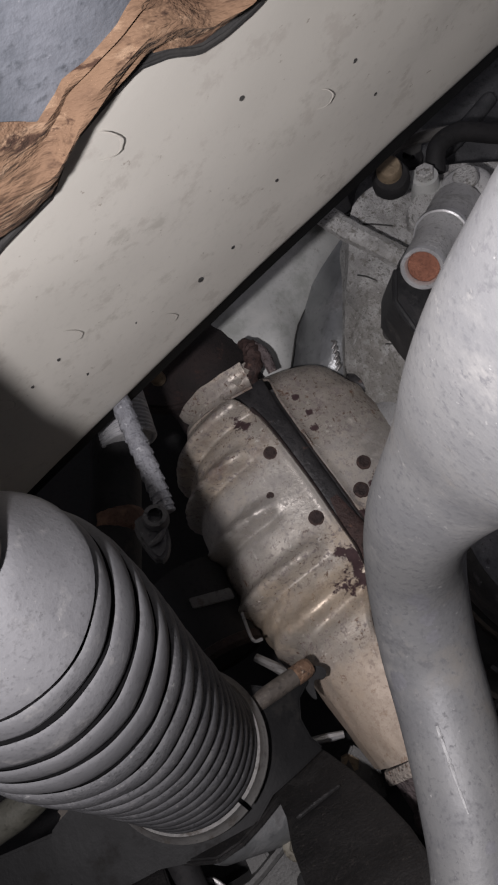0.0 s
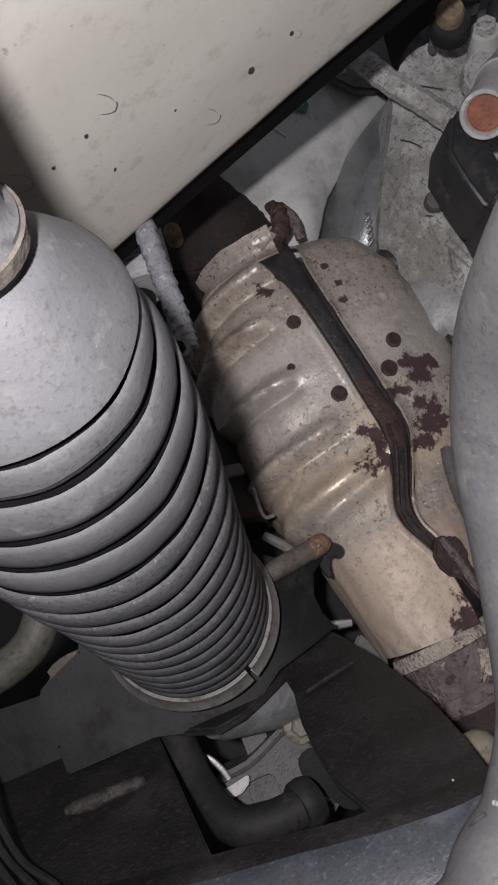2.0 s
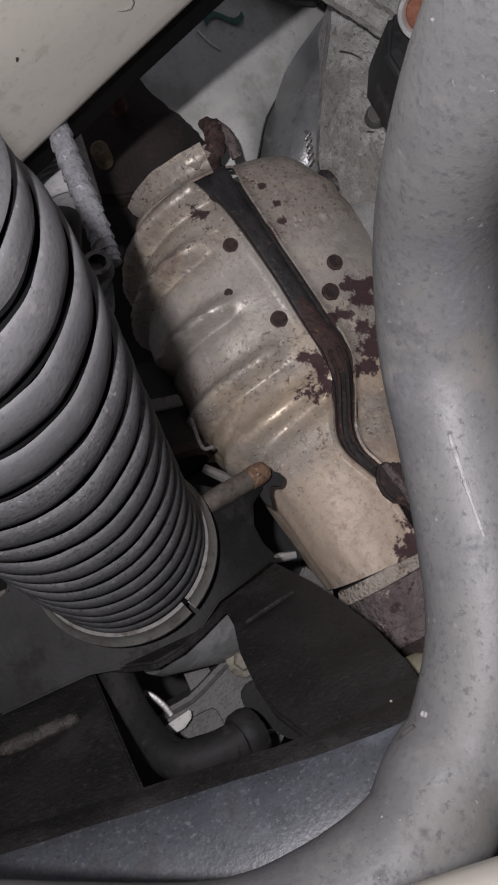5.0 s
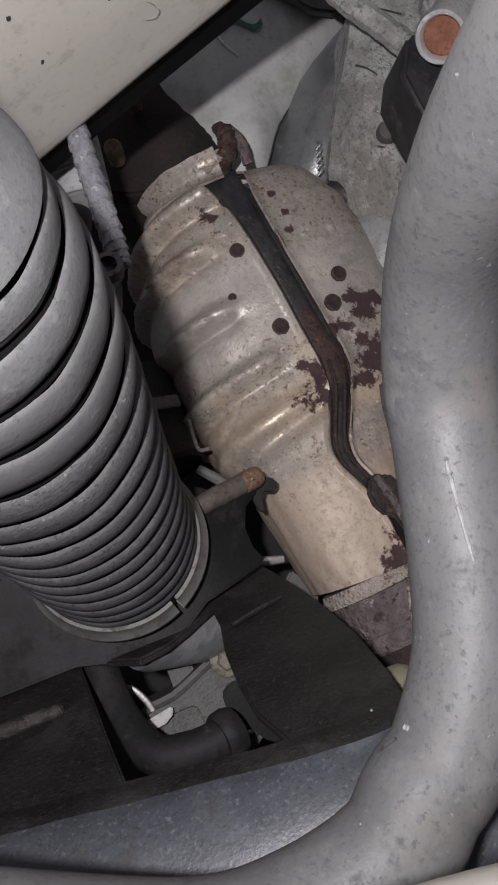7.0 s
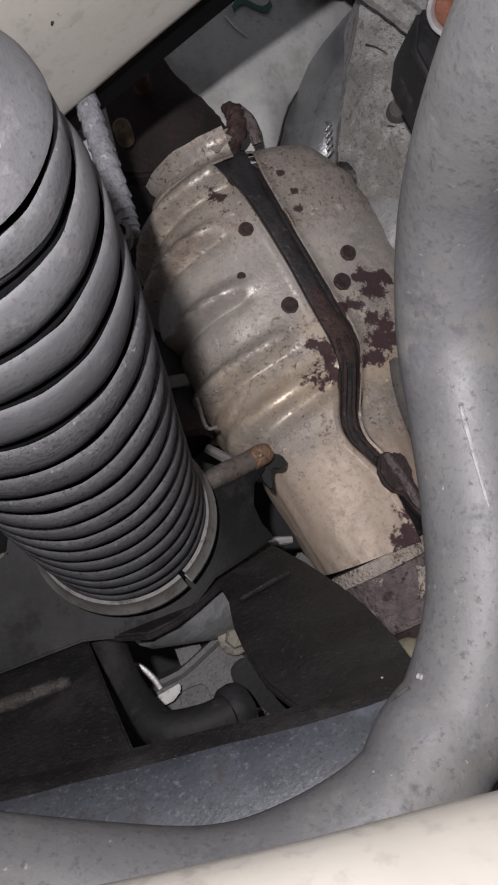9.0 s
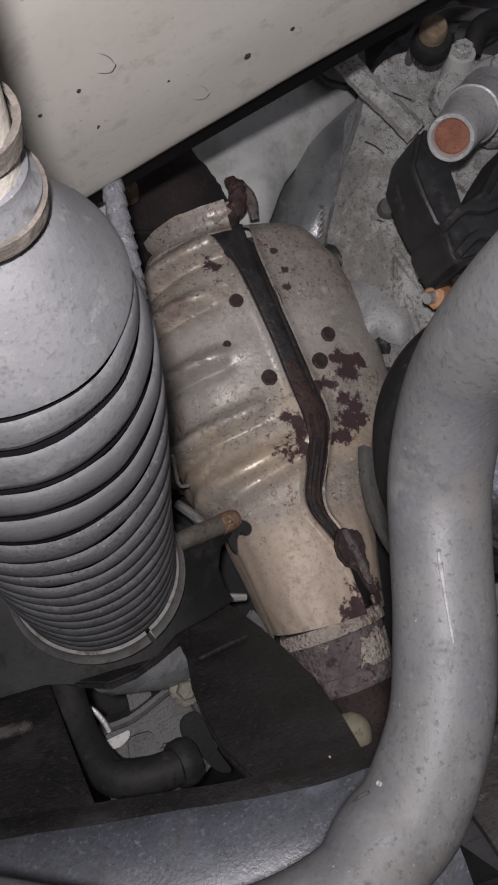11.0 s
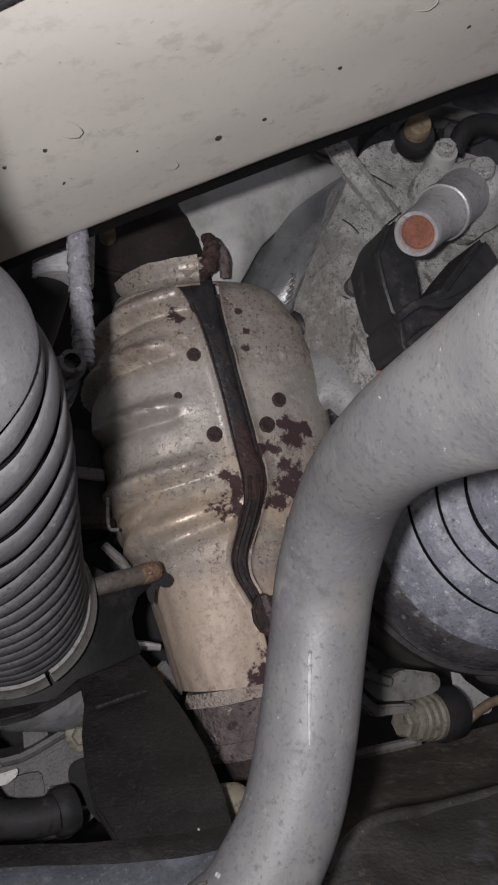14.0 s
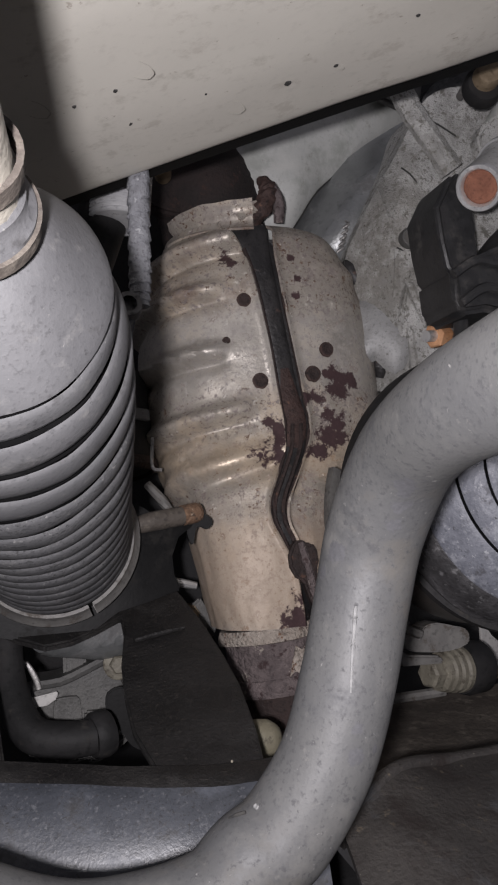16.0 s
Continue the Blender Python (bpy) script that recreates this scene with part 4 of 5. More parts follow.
for i in (0, 1):
    off = -0.0016 if i == 0 else 0.0016
    part("seam_lip", sweep([(x + off * 1.4, y - 0.003, z, 0.0011) for x, y, z, r in strap_line[6:]] + [(0.1030 + off, 0.416, 0.366, 0.0010)], 6, 4), RUST_DARK, cat)
part("clamp_lug", prism([(0.0990, 0.3775), (0.1020, 0.3790), (0.1045, 0.3780), (0.1065, 0.3760), (0.1085, 0.3770), (0.1105, 0.3735), (0.1110, 0.3680), (0.1095, 0.3640), (0.1105, 0.3600), (0.1090, 0.3540), (0.1110, 0.3480), (0.1080, 0.3450), (0.1050, 0.3520), (0.1030, 0.3590), (0.0995, 0.3610), (0.0970, 0.3660), (0.0965, 0.3720)],
                        lambda u, v, w: (u, 0.4075 + w, v), 0.006, 0.001), RUST_DARK, cat, "rusty clamp lug")
part("lug_ridge", sweep([(0.1025, 0.4075, 0.3775, 0.0016), (0.1042, 0.4065, 0.3690, 0.0020), (0.1062, 0.4065, 0.3600, 0.0019), (0.1085, 0.4100, 0.3480, 0.0016)], 8), RUST_PALE, cat)
# rust creeping along the pressed edges of both shells
for side in (-1, 1):
    fringe = []
    for z in np.linspace(0.352, 0.528, 24):
        xs, hw = ease(SEAM_FINE, z)
        cx, cy, rx, ry = ease(BODY_FINE, z)
        x = xs + side * (hw + 0.0002)
        q = max(-0.95, min(0.95, (x - cx) / rx))
        fringe.append((x, cy - (ry + 0.0016) * (1 - abs(q) ** 2.5) ** 0.4, z, 0.0012 * (1 + 0.5 * noise.noise(Vector((z * 120, side * 4, 0))))))
    part("edge_rust", sweep(fringe, 8, 4), RUST_DARK, shell_left if side < 0 else shell_right, "dark rust along the shield edge")
# rust spots with raised rims
for x, z, r in ((0.0877, 0.5001, 0.0035), (0.0776, 0.4793, 0.0020), (0.0932, 0.4583, 0.0039), (0.1300, 0.4743, 0.0036), (0.1214, 0.4615, 0.0039)):
    cx, cy, rx, ry = ease(BODY_FINE, z)
    s, half = (x - cx) / rx, shell_left if x < 0.11 else shell_right
    y = cy - (ry + 0.0024 + max(0.0, ridge(z, math.asin(max(-0.95, min(0.95, s))), -1 if s < 0 else 1))) * (1 - abs(s) ** 2.5) ** 0.4
    part("rust_spot", revolve([(-0.001, r), (0.0004, r * 0.82), (0.0005, r * 0.6), (0.0003, r * 0.5), (0.0002, 0)], (x, y, z), (x + s * 0.4, y - 1, z), 32, 0.05), RUST_DARK, half, "dark rusted spot weld")
    part("rust_ring", revolve([(-0.001, r * 1.10), (0.0001, r * 1.04), (0.00035, r * 0.92), (0.0003, r * 0.78)], (x, y, z), (x + s * 0.4, y - 1, z), 32, 0.08), STRAP_RUST, half, "thin brown rust ring")
# outlet pipe with scaled rust, bands and joint
part("outlet_pipe", revolve([(0, 0.0225), (0.006, 0.0225), (0.012, 0.0225), (0.06, 0.0215), (0.085, 0.0215), (0.085, 0.018)], (0.0942, 0.4400, 0.345), (0.1010, 0.4360, 0.262), 48, 0.03), RUST_DARK, cat, "rusted outlet pipe")
part("outlet_band", revolve([(0, 0.0225), (0, 0.0258), (0.0035, 0.0270), (0.0065, 0.0266), (0.0075, 0.0225)], (0.0944, 0.4398, 0.3372), (0.1010, 0.4360, 0.262), 64, 0.06), RUST_FLAKE, cat, "pale flaking rust band")
sleeve = part("outlet_sleeve", revolve([(0, 0.0222), (0, 0.0245), (0.026, 0.0240), (0.027, 0.0222)], (0.0950, 0.4396, 0.3320), (0.1010, 0.4360, 0.262), 48, 0.035), RUST_PALE, cat, "scaled rusty sleeve")
part("outlet_band", revolve([(0, 0.0225), (0, 0.0256), (0.002, 0.0266), (0.006, 0.0266), (0.008, 0.0255), (0.008, 0.0225)], (0.0965, 0.4386, 0.3135), (0.1010, 0.4360, 0.262), 48, 0.03), RUST_PALE, cat)
part("scale_patch", sheet(14, 10, lambda u, v: Vector((0.0950, 0.4392, 0.3290 - 0.014 * v)) + 0.0252 * Vector((math.sin(0.15 + 0.75 * u - 0.2 * v), -math.cos(0.15 + 0.75 * u - 0.2 * v), 0)) + Vector((0.001 * v, 0, 0.003 * noise.noise(Vector((u * 3, v * 3, 9))))), 0.0008), RUST_FLAKE, sleeve, "flaking pale scale on the sleeve")
# inlet: rusty cone, lugs and flange bolts above the shields
# cone and flange take the rust with the shade coloured in
part("inlet_cone", sweep([(0.092, 0.484, 0.535, 0.030), (0.088, 0.482, 0.556, 0.030), (0.083, 0.480, 0.578, 0.029), (0.077, 0.482, 0.600, 0.026), (0.070, 0.488, 0.640, 0.026)], 32, 6,
                         shape=lambda i, s, w: 1 + 0.04 * noise.noise(Vector((math.cos(w), math.sin(w), i * 0.5)))), INLET_RUST, cat, "rusty inlet cone, darkened in colour for the panel's shade")
part("inlet_clamp", sweep([(0.098, 0.441, 0.546, 0.0040), (0.104, 0.436, 0.553, 0.0050), (0.107, 0.4355, 0.562, 0.0045), (0.105, 0.440, 0.569, 0.0030)], 12,
                          shape=lambda i, s, w: 1 + 0.15 * math.sin(3 * w + i)), STRAP_RUST, cat, "rusty folded clamp end")
part("inlet_clamp", sweep([(0.1125, 0.438, 0.545, 0.0026), (0.1120, 0.435, 0.555, 0.0034), (0.1090, 0.436, 0.564, 0.0030)], 10), RUST_PALE, cat)
def collar_place(u, v):
    w = -1.25 + 1.02 * u
    z = 0.5395 + (0.0125 + 0.0035 * u + 0.0012 * noise.noise(Vector((u * 5, 0, 7)))) * v
    return body_point(z, w, 0.0035 + 0.0030 * v ** 2 - 0.0030 * math.sin(math.pi * min(1.0, v * 1.6)) + 0.004 * max(0.0, u - 0.7))


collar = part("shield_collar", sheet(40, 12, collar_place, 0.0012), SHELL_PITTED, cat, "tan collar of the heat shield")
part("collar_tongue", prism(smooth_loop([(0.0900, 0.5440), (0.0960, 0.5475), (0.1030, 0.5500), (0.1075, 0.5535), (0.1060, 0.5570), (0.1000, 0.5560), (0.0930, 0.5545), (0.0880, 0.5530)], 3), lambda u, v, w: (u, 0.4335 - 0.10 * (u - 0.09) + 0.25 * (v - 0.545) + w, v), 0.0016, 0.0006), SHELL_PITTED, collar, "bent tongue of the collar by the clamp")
for x, y, z in ((0.055, 0.455, 0.575), (0.072, 0.452, 0.598)):
    part("flange_stud", revolve([(0, 0), (0, 0.0045), (0.018, 0.0045), (0.02, 0.003), (0.02, 0)], (x, y, z), (x - 0.004, y - 0.02, z - 0.004), 12), BRASS if z < 0.58 else RUST, cat)
part("inlet_flange", prism(smooth_loop([(0.040, 0.575), (0.060, 0.600), (0.090, 0.612), (0.108, 0.590), (0.100, 0.566), (0.070, 0.556), (0.050, 0.560)], 3), lambda u, v, w: (u, 0.470 + 0.4 * (v - 0.58) + w, v), 0.012, 0.002), INLET_RUST, cat)
# back strap of the shield on its right flank: dark spring tabs
for z, w in ((0.521, 1.02), (0.494, 1.02), (0.471, 1.02)):
    p = body_point(z, w, 0.0030)
    up = body_point(z + 0.008, w, 0.0030) - p
    part("edge_tab", sweep([(*(p - up * 1.0), 0.0026), (*(p - up * 0.4 + Vector((0.001, -0.001, 0))), 0.0046), (*(p + up * 0.4 + Vector((0.001, -0.001, 0))), 0.0048), (*(p + up), 0.0024)], 10, 4), CORE_DARK, cat, "dark spring tab on the shield edge")

# ---- engine and gearbox side ----
engine = thing("gearbox_case", (0.22, 0.46, 0.30), "rough cast aluminium gearbox case with ribs and bosses", "gearbox")


def case_front(x, z):
    y = 0.418 - 0.10 * (x - 0.20) + 0.0016 * noise.noise(Vector((x * 60, z * 60, 0)))
    y += 2.0 * max(0.0, 0.168 + 0.40 * max(0.0, z - 0.545) - x + 0.15 * max(0.0, 0.53 - z)) + 0.25 * max(0.0, 0.51 - z)
    return y


case_outline = smooth_loop([(0.196, 0.612), (0.1820, 0.588), (0.1665, 0.560), (0.1570, 0.540), (0.1520, 0.522), (0.1530, 0.500), (0.1550, 0.485), (0.1610, 0.465), (0.170, 0.455), (0.30, 0.440), (0.36, 0.50), (0.36, 0.565), (0.30, 0.592), (0.255, 0.612), (0.222, 0.619)], 4)
bm = prism(case_outline, lambda u, v, w: (u, 0.0, v) if w < -1 else (u, w, v), 0.14, 0)
bmesh.ops.triangulate(bm, faces=bm.faces[:])
bmesh.ops.subdivide_edges(bm, edges=[e for e in bm.edges if e.calc_length() > 0.012], cuts=4, use_grid_fill=True)
for v in bm.verts:
    v.co.y = case_front(v.co.x, v.co.z) if v.co.y < 0.005 else 0.42 + v.co.y
part("case_body", bm, CAST, engine, angle=30)
part("case_rib", sweep([(0.1665, 0.405, 0.6185, 0.0046), (0.1690, 0.402, 0.6080, 0.0052), (0.1765, 0.401, 0.5920, 0.0055), (0.1865, 0.401, 0.5770, 0.0055), (0.1965, 0.402, 0.5630, 0.0060)], 10, 6, flat=1.2, shape=lambda i, s, w: 1 + 0.04 * math.sin(i * 2.1)), CAST, engine, "raised cast rib", angle=25)

for tri in ([(0.172, 0.512), (0.190, 0.506), (0.186, 0.486)], [(0.176, 0.488), (0.194, 0.480), (0.200, 0.462), (0.180, 0.460)], [(0.196, 0.520), (0.212, 0.512), (0.206, 0.486), (0.194, 0.492)]):
    part("case_facet", prism(tri, lambda u, v, w: (u, case_front(u, v) + 0.004 - w, v), 0.008, 0.0025), CAST, engine)
for p, q in (((0.178, 0.572), (0.186, 0.563)), ((0.190, 0.602), (0.210, 0.590)), ((0.172, 0.528), (0.190, 0.517))):
    mid = ((p[0] + q[0]) / 2, (p[1] + q[1]) / 2 + 0.0004)
    part("casting_crevice", sweep([(u, case_front(u, v) - 0.0002, v, 0.0005) for u, v in (p, mid, q)], 5), SEALANT_DARK, engine)
part("case_stud", revolve([(0, 0), (0, 0.0042), (0.016, 0.0042), (0.017, 0.0032), (0.017, 0)], (0.1784, 0.419, 0.5322), (0.1744, 0.402, 0.5302), 16), STEEL, engine, "dull stud")
part("case_boss", revolve([(0, 0.0058), (0.008, 0.0054), (0.010, 0.0046), (0.010, 0)], (0.1794, 0.424, 0.5327), (0.1744, 0.402, 0.5302), 20), CAST_DULL, engine)
part("case_swell", revolve([(0.0, 0.0245), (0.003, 0.0225), (0.006, 0.0190), (0.008, 0.0150), (0.0095, 0.0100), (0.0102, 0.0055), (0.0105, 0)], (0.1700, 0.4440, 0.4900), (0.1600, 0.4250, 0.4960), 32, 0.30), ALU_SWELL, engine, "smooth rounded swelling of the case")

cover = thing("engine_cover_plate", (0.16, 0.48, 0.55), "smooth pale aluminium engine side plate with green chalk mark", "engine cover")


def seam_z(x):
    return interp(x, [(0.085, 0.530), (0.122, 0.545), (0.132, 0.553), (0.140, 0.566), (0.150, 0.580), (0.165, 0.5915), (0.180, 0.602), (0.196, 0.611), (0.210, 0.618)])[0]


def cover_place(u, v):
    x = 0.085 + 0.125 * u
    z_low = seam_z(x)
    z = z_low + (0.70 - z_low) * v
    y = 0.4600 + 2.0 * (x - 0.15) ** 2 + 0.02 * (v - 0.45) ** 2 + 0.0010 * noise.noise(Vector((x * 25, z * 25, 4)))
    y += 0.009 * math.exp(-v * 11) - 0.0035 * math.exp(-((x - 0.132) / 0.014) ** 2 - ((z - 0.575) / 0.02) ** 2)
    return (x, y, z)


part("plate", sheet(60, 50, cover_place, 0.003), ALU_SMOOTH, cover)
part("upper_cover", prism([(0.150, 0.664), (0.167, 0.650), (0.186, 0.630), (0.200, 0.626), (0.215, 0.632), (0.230, 0.70), (0.130, 0.70)], lambda u, v, w: (u, 0.4525 + 1.6 * (u - 0.15) ** 2 + w, v), 0.006, 0.0015), CAST_DULL, cover, "darker upper cover edge")
for k in range(5):
    u, v = 0.1735 + 0.0024 * k, 0.6520 - 0.0028 * k
    part("raised_bar", sweep([(u, 0.4522 + 1.6 * (u - 0.15) ** 2, v, 0.0007), (u + 0.0026, 0.4522 + 1.6 * (u + 0.0026 - 0.15) ** 2, v + 0.0024, 0.0007)], 6, 2), STEEL, cover)
part("plate_seam", sweep([(x, cover_place((x - 0.085) / 0.125, 0.0)[1] - 0.0008, seam_z(x) - 0.0002, 0.00045) for x in (0.130, 0.138, 0.146, 0.156, 0.168, 0.182, 0.196)], 6), SEALANT_DARK, cover)
part("chalk_mark", sheet(8, 3, lambda u, v: (0.136 + 0.022 * u, 0.4585, 0.632 + 0.004 * v + 0.004 * math.sin(u * 6))), GREEN, cover, "smudged green chalk mark")
part("scratch", sweep([(0.131, 0.4595, 0.632, 0.0007), (0.134, 0.4595, 0.624, 0.0008), (0.138, 0.4595, 0.617, 0.0005)], 6), ALU_BRIGHT, cover)
curved = thing("oil_pan_side", (0.16, 0.50, 0.50), "dark shiny curved oil pan side beside the gearbox", "oil pan")


def pan_place(u, v):
    """Dark sheet bulging forward below the plate's edge, with two soft lobes."""
    x = 0.112 + 0.105 * u
    z = seam_z(x) + 0.003 - 0.085 * v
    y = 0.4675 - 0.45 * max(0.0, x - 0.150) + 1.6 * max(0.0, 0.146 - x) ** 1.2
    y += 0.013 - 0.026 * math.sin(math.pi * min(1.0, v * 1.15)) ** 1.3 * (0.72 + 0.28 * math.sin(3.0 + 9.0 * u + 2.0 * v))
    return (x, y, z + 0.0010 * noise.noise(Vector((x * 30, v * 5, 8))))


part("pan", sheet(60, 60, pan_place, 0.002), ALU_DARK, curved)
part("pan_lip", sweep([(*pan_place(u, 0.02), 0.0012) for u in (0.15, 0.3, 0.45, 0.6, 0.75, 0.9)], 8, 6), ALU_DARK, curved, "rolled upper lip of the pan")
chain = thing("twisted_wire", (0.155, 0.455, 0.52), "short twisted bright wire hanging by the gearbox edge", "wire")
for k in range(5):
    part("link", sweep([(0.1480 + 0.0011 * k, 0.446, 0.5330 + 0.0034 * k, 0.0006), (0.1510 + 0.0011 * k, 0.4445, 0.5352 + 0.0034 * k, 0.0010), (0.1500 + 0.0011 * k, 0.446, 0.5375 + 0.0034 * k, 0.0006)], 6, 4), STEEL, chain)

outlet = thing("water_outlet", (0.20, 0.37, 0.53), "cast alloy coolant outlet stub closed with a brick-red plug", "coolant outlet")
W0, W1 = Vector((0.1715, 0.3405, 0.5268)), Vector((0.2260, 0.3800, 0.5660))
part("stub", revolve([(0.004, 0.0076), (0.0, 0.0078), (0.0, 0.0102), (0.002, 0.0106), (0.004, 0.0105), (0.008, 0.0106), (0.020, 0.0110), (0.036, 0.0118), (0.040, 0.0134), (0.043, 0.0134), (0.045, 0.0128), (0.080, 0.0140), (0.080, 0)], W0, W1, 40, 0.01), STUB, outlet)
part("stub_rim", revolve([(0.0016, 0.0074), (-0.0008, 0.0080), (-0.0012, 0.0084), (-0.0012, 0.0099), (0.0002, 0.0106), (0.0012, 0.0105)], W0, W1, 40), ALU_BRIGHT, outlet, "bright machined rim")
part("plug", revolve([(0.004, 0.0077), (0.0024, 0.0076), (0.0016, 0.0064), (0.0013, 0.003), (0.0013, 0)], W0, W1, 32, 0.03), PLUG, outlet, "brick-red plug in the stub")
part("boss", revolve([(0, 0.0165), (0.020, 0.0165), (0.024, 0.0150), (0.026, 0.012), (0.026, 0)], (0.250, 0.402, 0.570), (0.2330, 0.378, 0.5800), 32, 0.02), STUB, outlet)
part("boss_bolt", revolve([(0, 0), (0, 0.0066), (0.004, 0.0066), (0.005, 0.0058), (0.005, 0.0030), (0.0042, 0)], (0.2370, 0.3740, 0.5770), (0.2345, 0.3690, 0.5790), 24), CAST, outlet)
part("flange", prism(smooth_loop([(0.206, 0.572), (0.216, 0.588), (0.236, 0.592), (0.252, 0.580), (0.248, 0.556), (0.232, 0.548)], 3), lambda u, v, w: (u, 0.390 + w, v), 0.010, 0.002), CAST, outlet)
part("flange_bolt", hexagon((0.2250, 0.386, 0.5940), (0.2235, 0.380, 0.5955), 0.0052), CAST, outlet)
part("bolt_post", revolve([(0, 0.0085), (0.020, 0.0072), (0.020, 0)], (0.2290, 0.404, 0.5900), (0.2245, 0.385, 0.5945), 20), ALU_SMOOTH, outlet)
part("seam_ring", revolve([(0.0385, 0.0125), (0.0392, 0.0138), (0.0425, 0.0140), (0.0435, 0.0130)], W0, W1, 40, 0.02), ALU_BRIGHT, outlet, "bright weld ring round the stub")
sensor = thing("temperature_sensor", (0.20, 0.37, 0.59), "tarnished brass sensor in a black rubber collar", "sensor")
part("collar", revolve([(0.006, 0), (0.006, 0.0098), (0.012, 0.0096), (0.014, 0.0084), (0.014, 0)], (0.2015, 0.380, 0.5925), (0.1950, 0.358, 0.5912), 26), RUBBER_BLACK, sensor)
part("cap", revolve([(0.011, 0.0066), (0.019, 0.0064), (0.021, 0.0054), (0.0215, 0)], (0.2015, 0.380, 0.5940), (0.1950, 0.358, 0.5932), 24, 0.03), BRASS, sensor)
pipe_top = thing("coolant_pipe", (0.25, 0.37, 0.60), "bent black rubber coolant pipe over the gearbox", "hose")
part("pipe", sweep([(0.238, 0.396, 0.600, 0.0055), (0.244, 0.390, 0.611, 0.0055), (0.258, 0.387, 0.613, 0.0055), (0.276, 0.389, 0.606, 0.0055), (0.305, 0.394, 0.596, 0.0055)], 14), RUBBER_BLACK, pipe_top)
part("bracket", sweep([(0.205, 0.402, 0.604, 0.004), (0.216, 0.398, 0.618, 0.004), (0.235, 0.398, 0.626, 0.005), (0.270, 0.400, 0.622, 0.005)], 10, flat=0.5), CLAMP, pipe_top)

connector = thing("black_connector", (0.18, 0.37, 0.48), "black plastic wiring connector cover with moulded steps", "connector")
part("cover", prism([(0.1600, 0.5385), (0.1560, 0.5340), (0.1488, 0.5215), (0.1500, 0.5060), (0.1522, 0.4940), (0.1575, 0.4880), (0.1640, 0.4905), (0.1700, 0.5000), (0.1700, 0.5120), (0.1690, 0.5300), (0.1660, 0.5385)],
                    lambda u, v, w: (u, 0.352 + 0.10 * (u - 0.15) + w, v), 0.030, 0.0022, segments=3), BLACK_PLASTIC, connector)
body = part("body", prism([(0.1530, 0.4940), (0.1540, 0.4770), (0.1580, 0.4725), (0.1700, 0.4745), (0.1880, 0.4720), (0.215, 0.480), (0.222, 0.515), (0.212, 0.534), (0.196, 0.520), (0.182, 0.5060), (0.1700, 0.5010), (0.1620, 0.4975)],
                   lambda u, v, w: (u, 0.350 + 0.10 * (u - 0.15) + w, v), 0.034, 0.003, segments=3), BLACK_PLASTIC, connector)
part("step", sweep([(0.1535, 0.3500, 0.4900, 0.0022), (0.1650, 0.3495, 0.4965, 0.0024), (0.1800, 0.3510, 0.4965, 0.0024), (0.2050, 0.3535, 0.5080, 0.0022)], 8), BLACK_PLASTIC, body)
part("step", sweep([(0.1560, 0.3500, 0.4770, 0.0020), (0.1680, 0.3495, 0.4840, 0.0024), (0.1850, 0.3515, 0.4840, 0.0024), (0.2080, 0.3545, 0.4960, 0.0020)], 8), BLACK_PLASTIC, body)
part("cable", sweep([(0.166, 0.368, 0.477, 0.0035), (0.171, 0.376, 0.468, 0.0038), (0.178, 0.384, 0.462, 0.0045), (0.186, 0.392, 0.460, 0.0060)], 12), BLACK_PLASTIC, connector)
connector.location += Vector((0.0075, 0.0, 0.001))
sbolt = thing("orange_bolt", (0.17, 0.39, 0.46), "small orange-rusted bolt with a bright tip", "bolt")
part("head", hexagon((0.1775, 0.391, 0.4735), (0.1700, 0.388, 0.4725), 0.0062), COPPER, sbolt)
part("tip", revolve([(0, 0), (0, 0.0030), (0.005, 0.0028), (0.005, 0)], (0.1702, 0.388, 0.4725), (0.1640, 0.386, 0.4717), 12), ALU_BRIGHT, sbolt)
part("shank", revolve([(0, 0.0035), (0.05, 0.0035), (0.05, 0)], (0.1770, 0.391, 0.4735), (0.205, 0.43, 0.478), 12), STEEL, sbolt)

# ---- drive axle: boot, clamp, joint housing, dust shield, shaft ----
axle = thing("drive_axle", (0.16, 0.33, 0.33), "drive axle with a dusty black ribbed joint boot", "drive axle")
JB, JN = Vector((0.1600, 0.3120, 0.3975)), Vector((0.1535, 0.2500, 0.4060))
rim = [(-0.004, 0.0540), (0.0, 0.0552), (0.0026, 0.0557), (0.0040, 0.0549), (0.0050, 0.0545), (0.0095, 0.0538), (0.0140, 0.0518), (0.0170, 0.0496), (0.0180, 0.0478)]
barrel = [(0.0172, 0.0480), (0.0178, 0.0496), (0.0190, 0.0493), (0.0220, 0.0468), (0.0260, 0.0436), (0.0285, 0.0412), (0.0290, 0.0400)]
part("boot_rim", revolve(rim, JB, JN, 96, 0.012), BOOT_DARK, axle, "greasy dark wide end of the boot")
part("boot", revolve(barrel, JB, JN, 96, 0.012), BOOT, axle, "dusty ribbed joint boot")
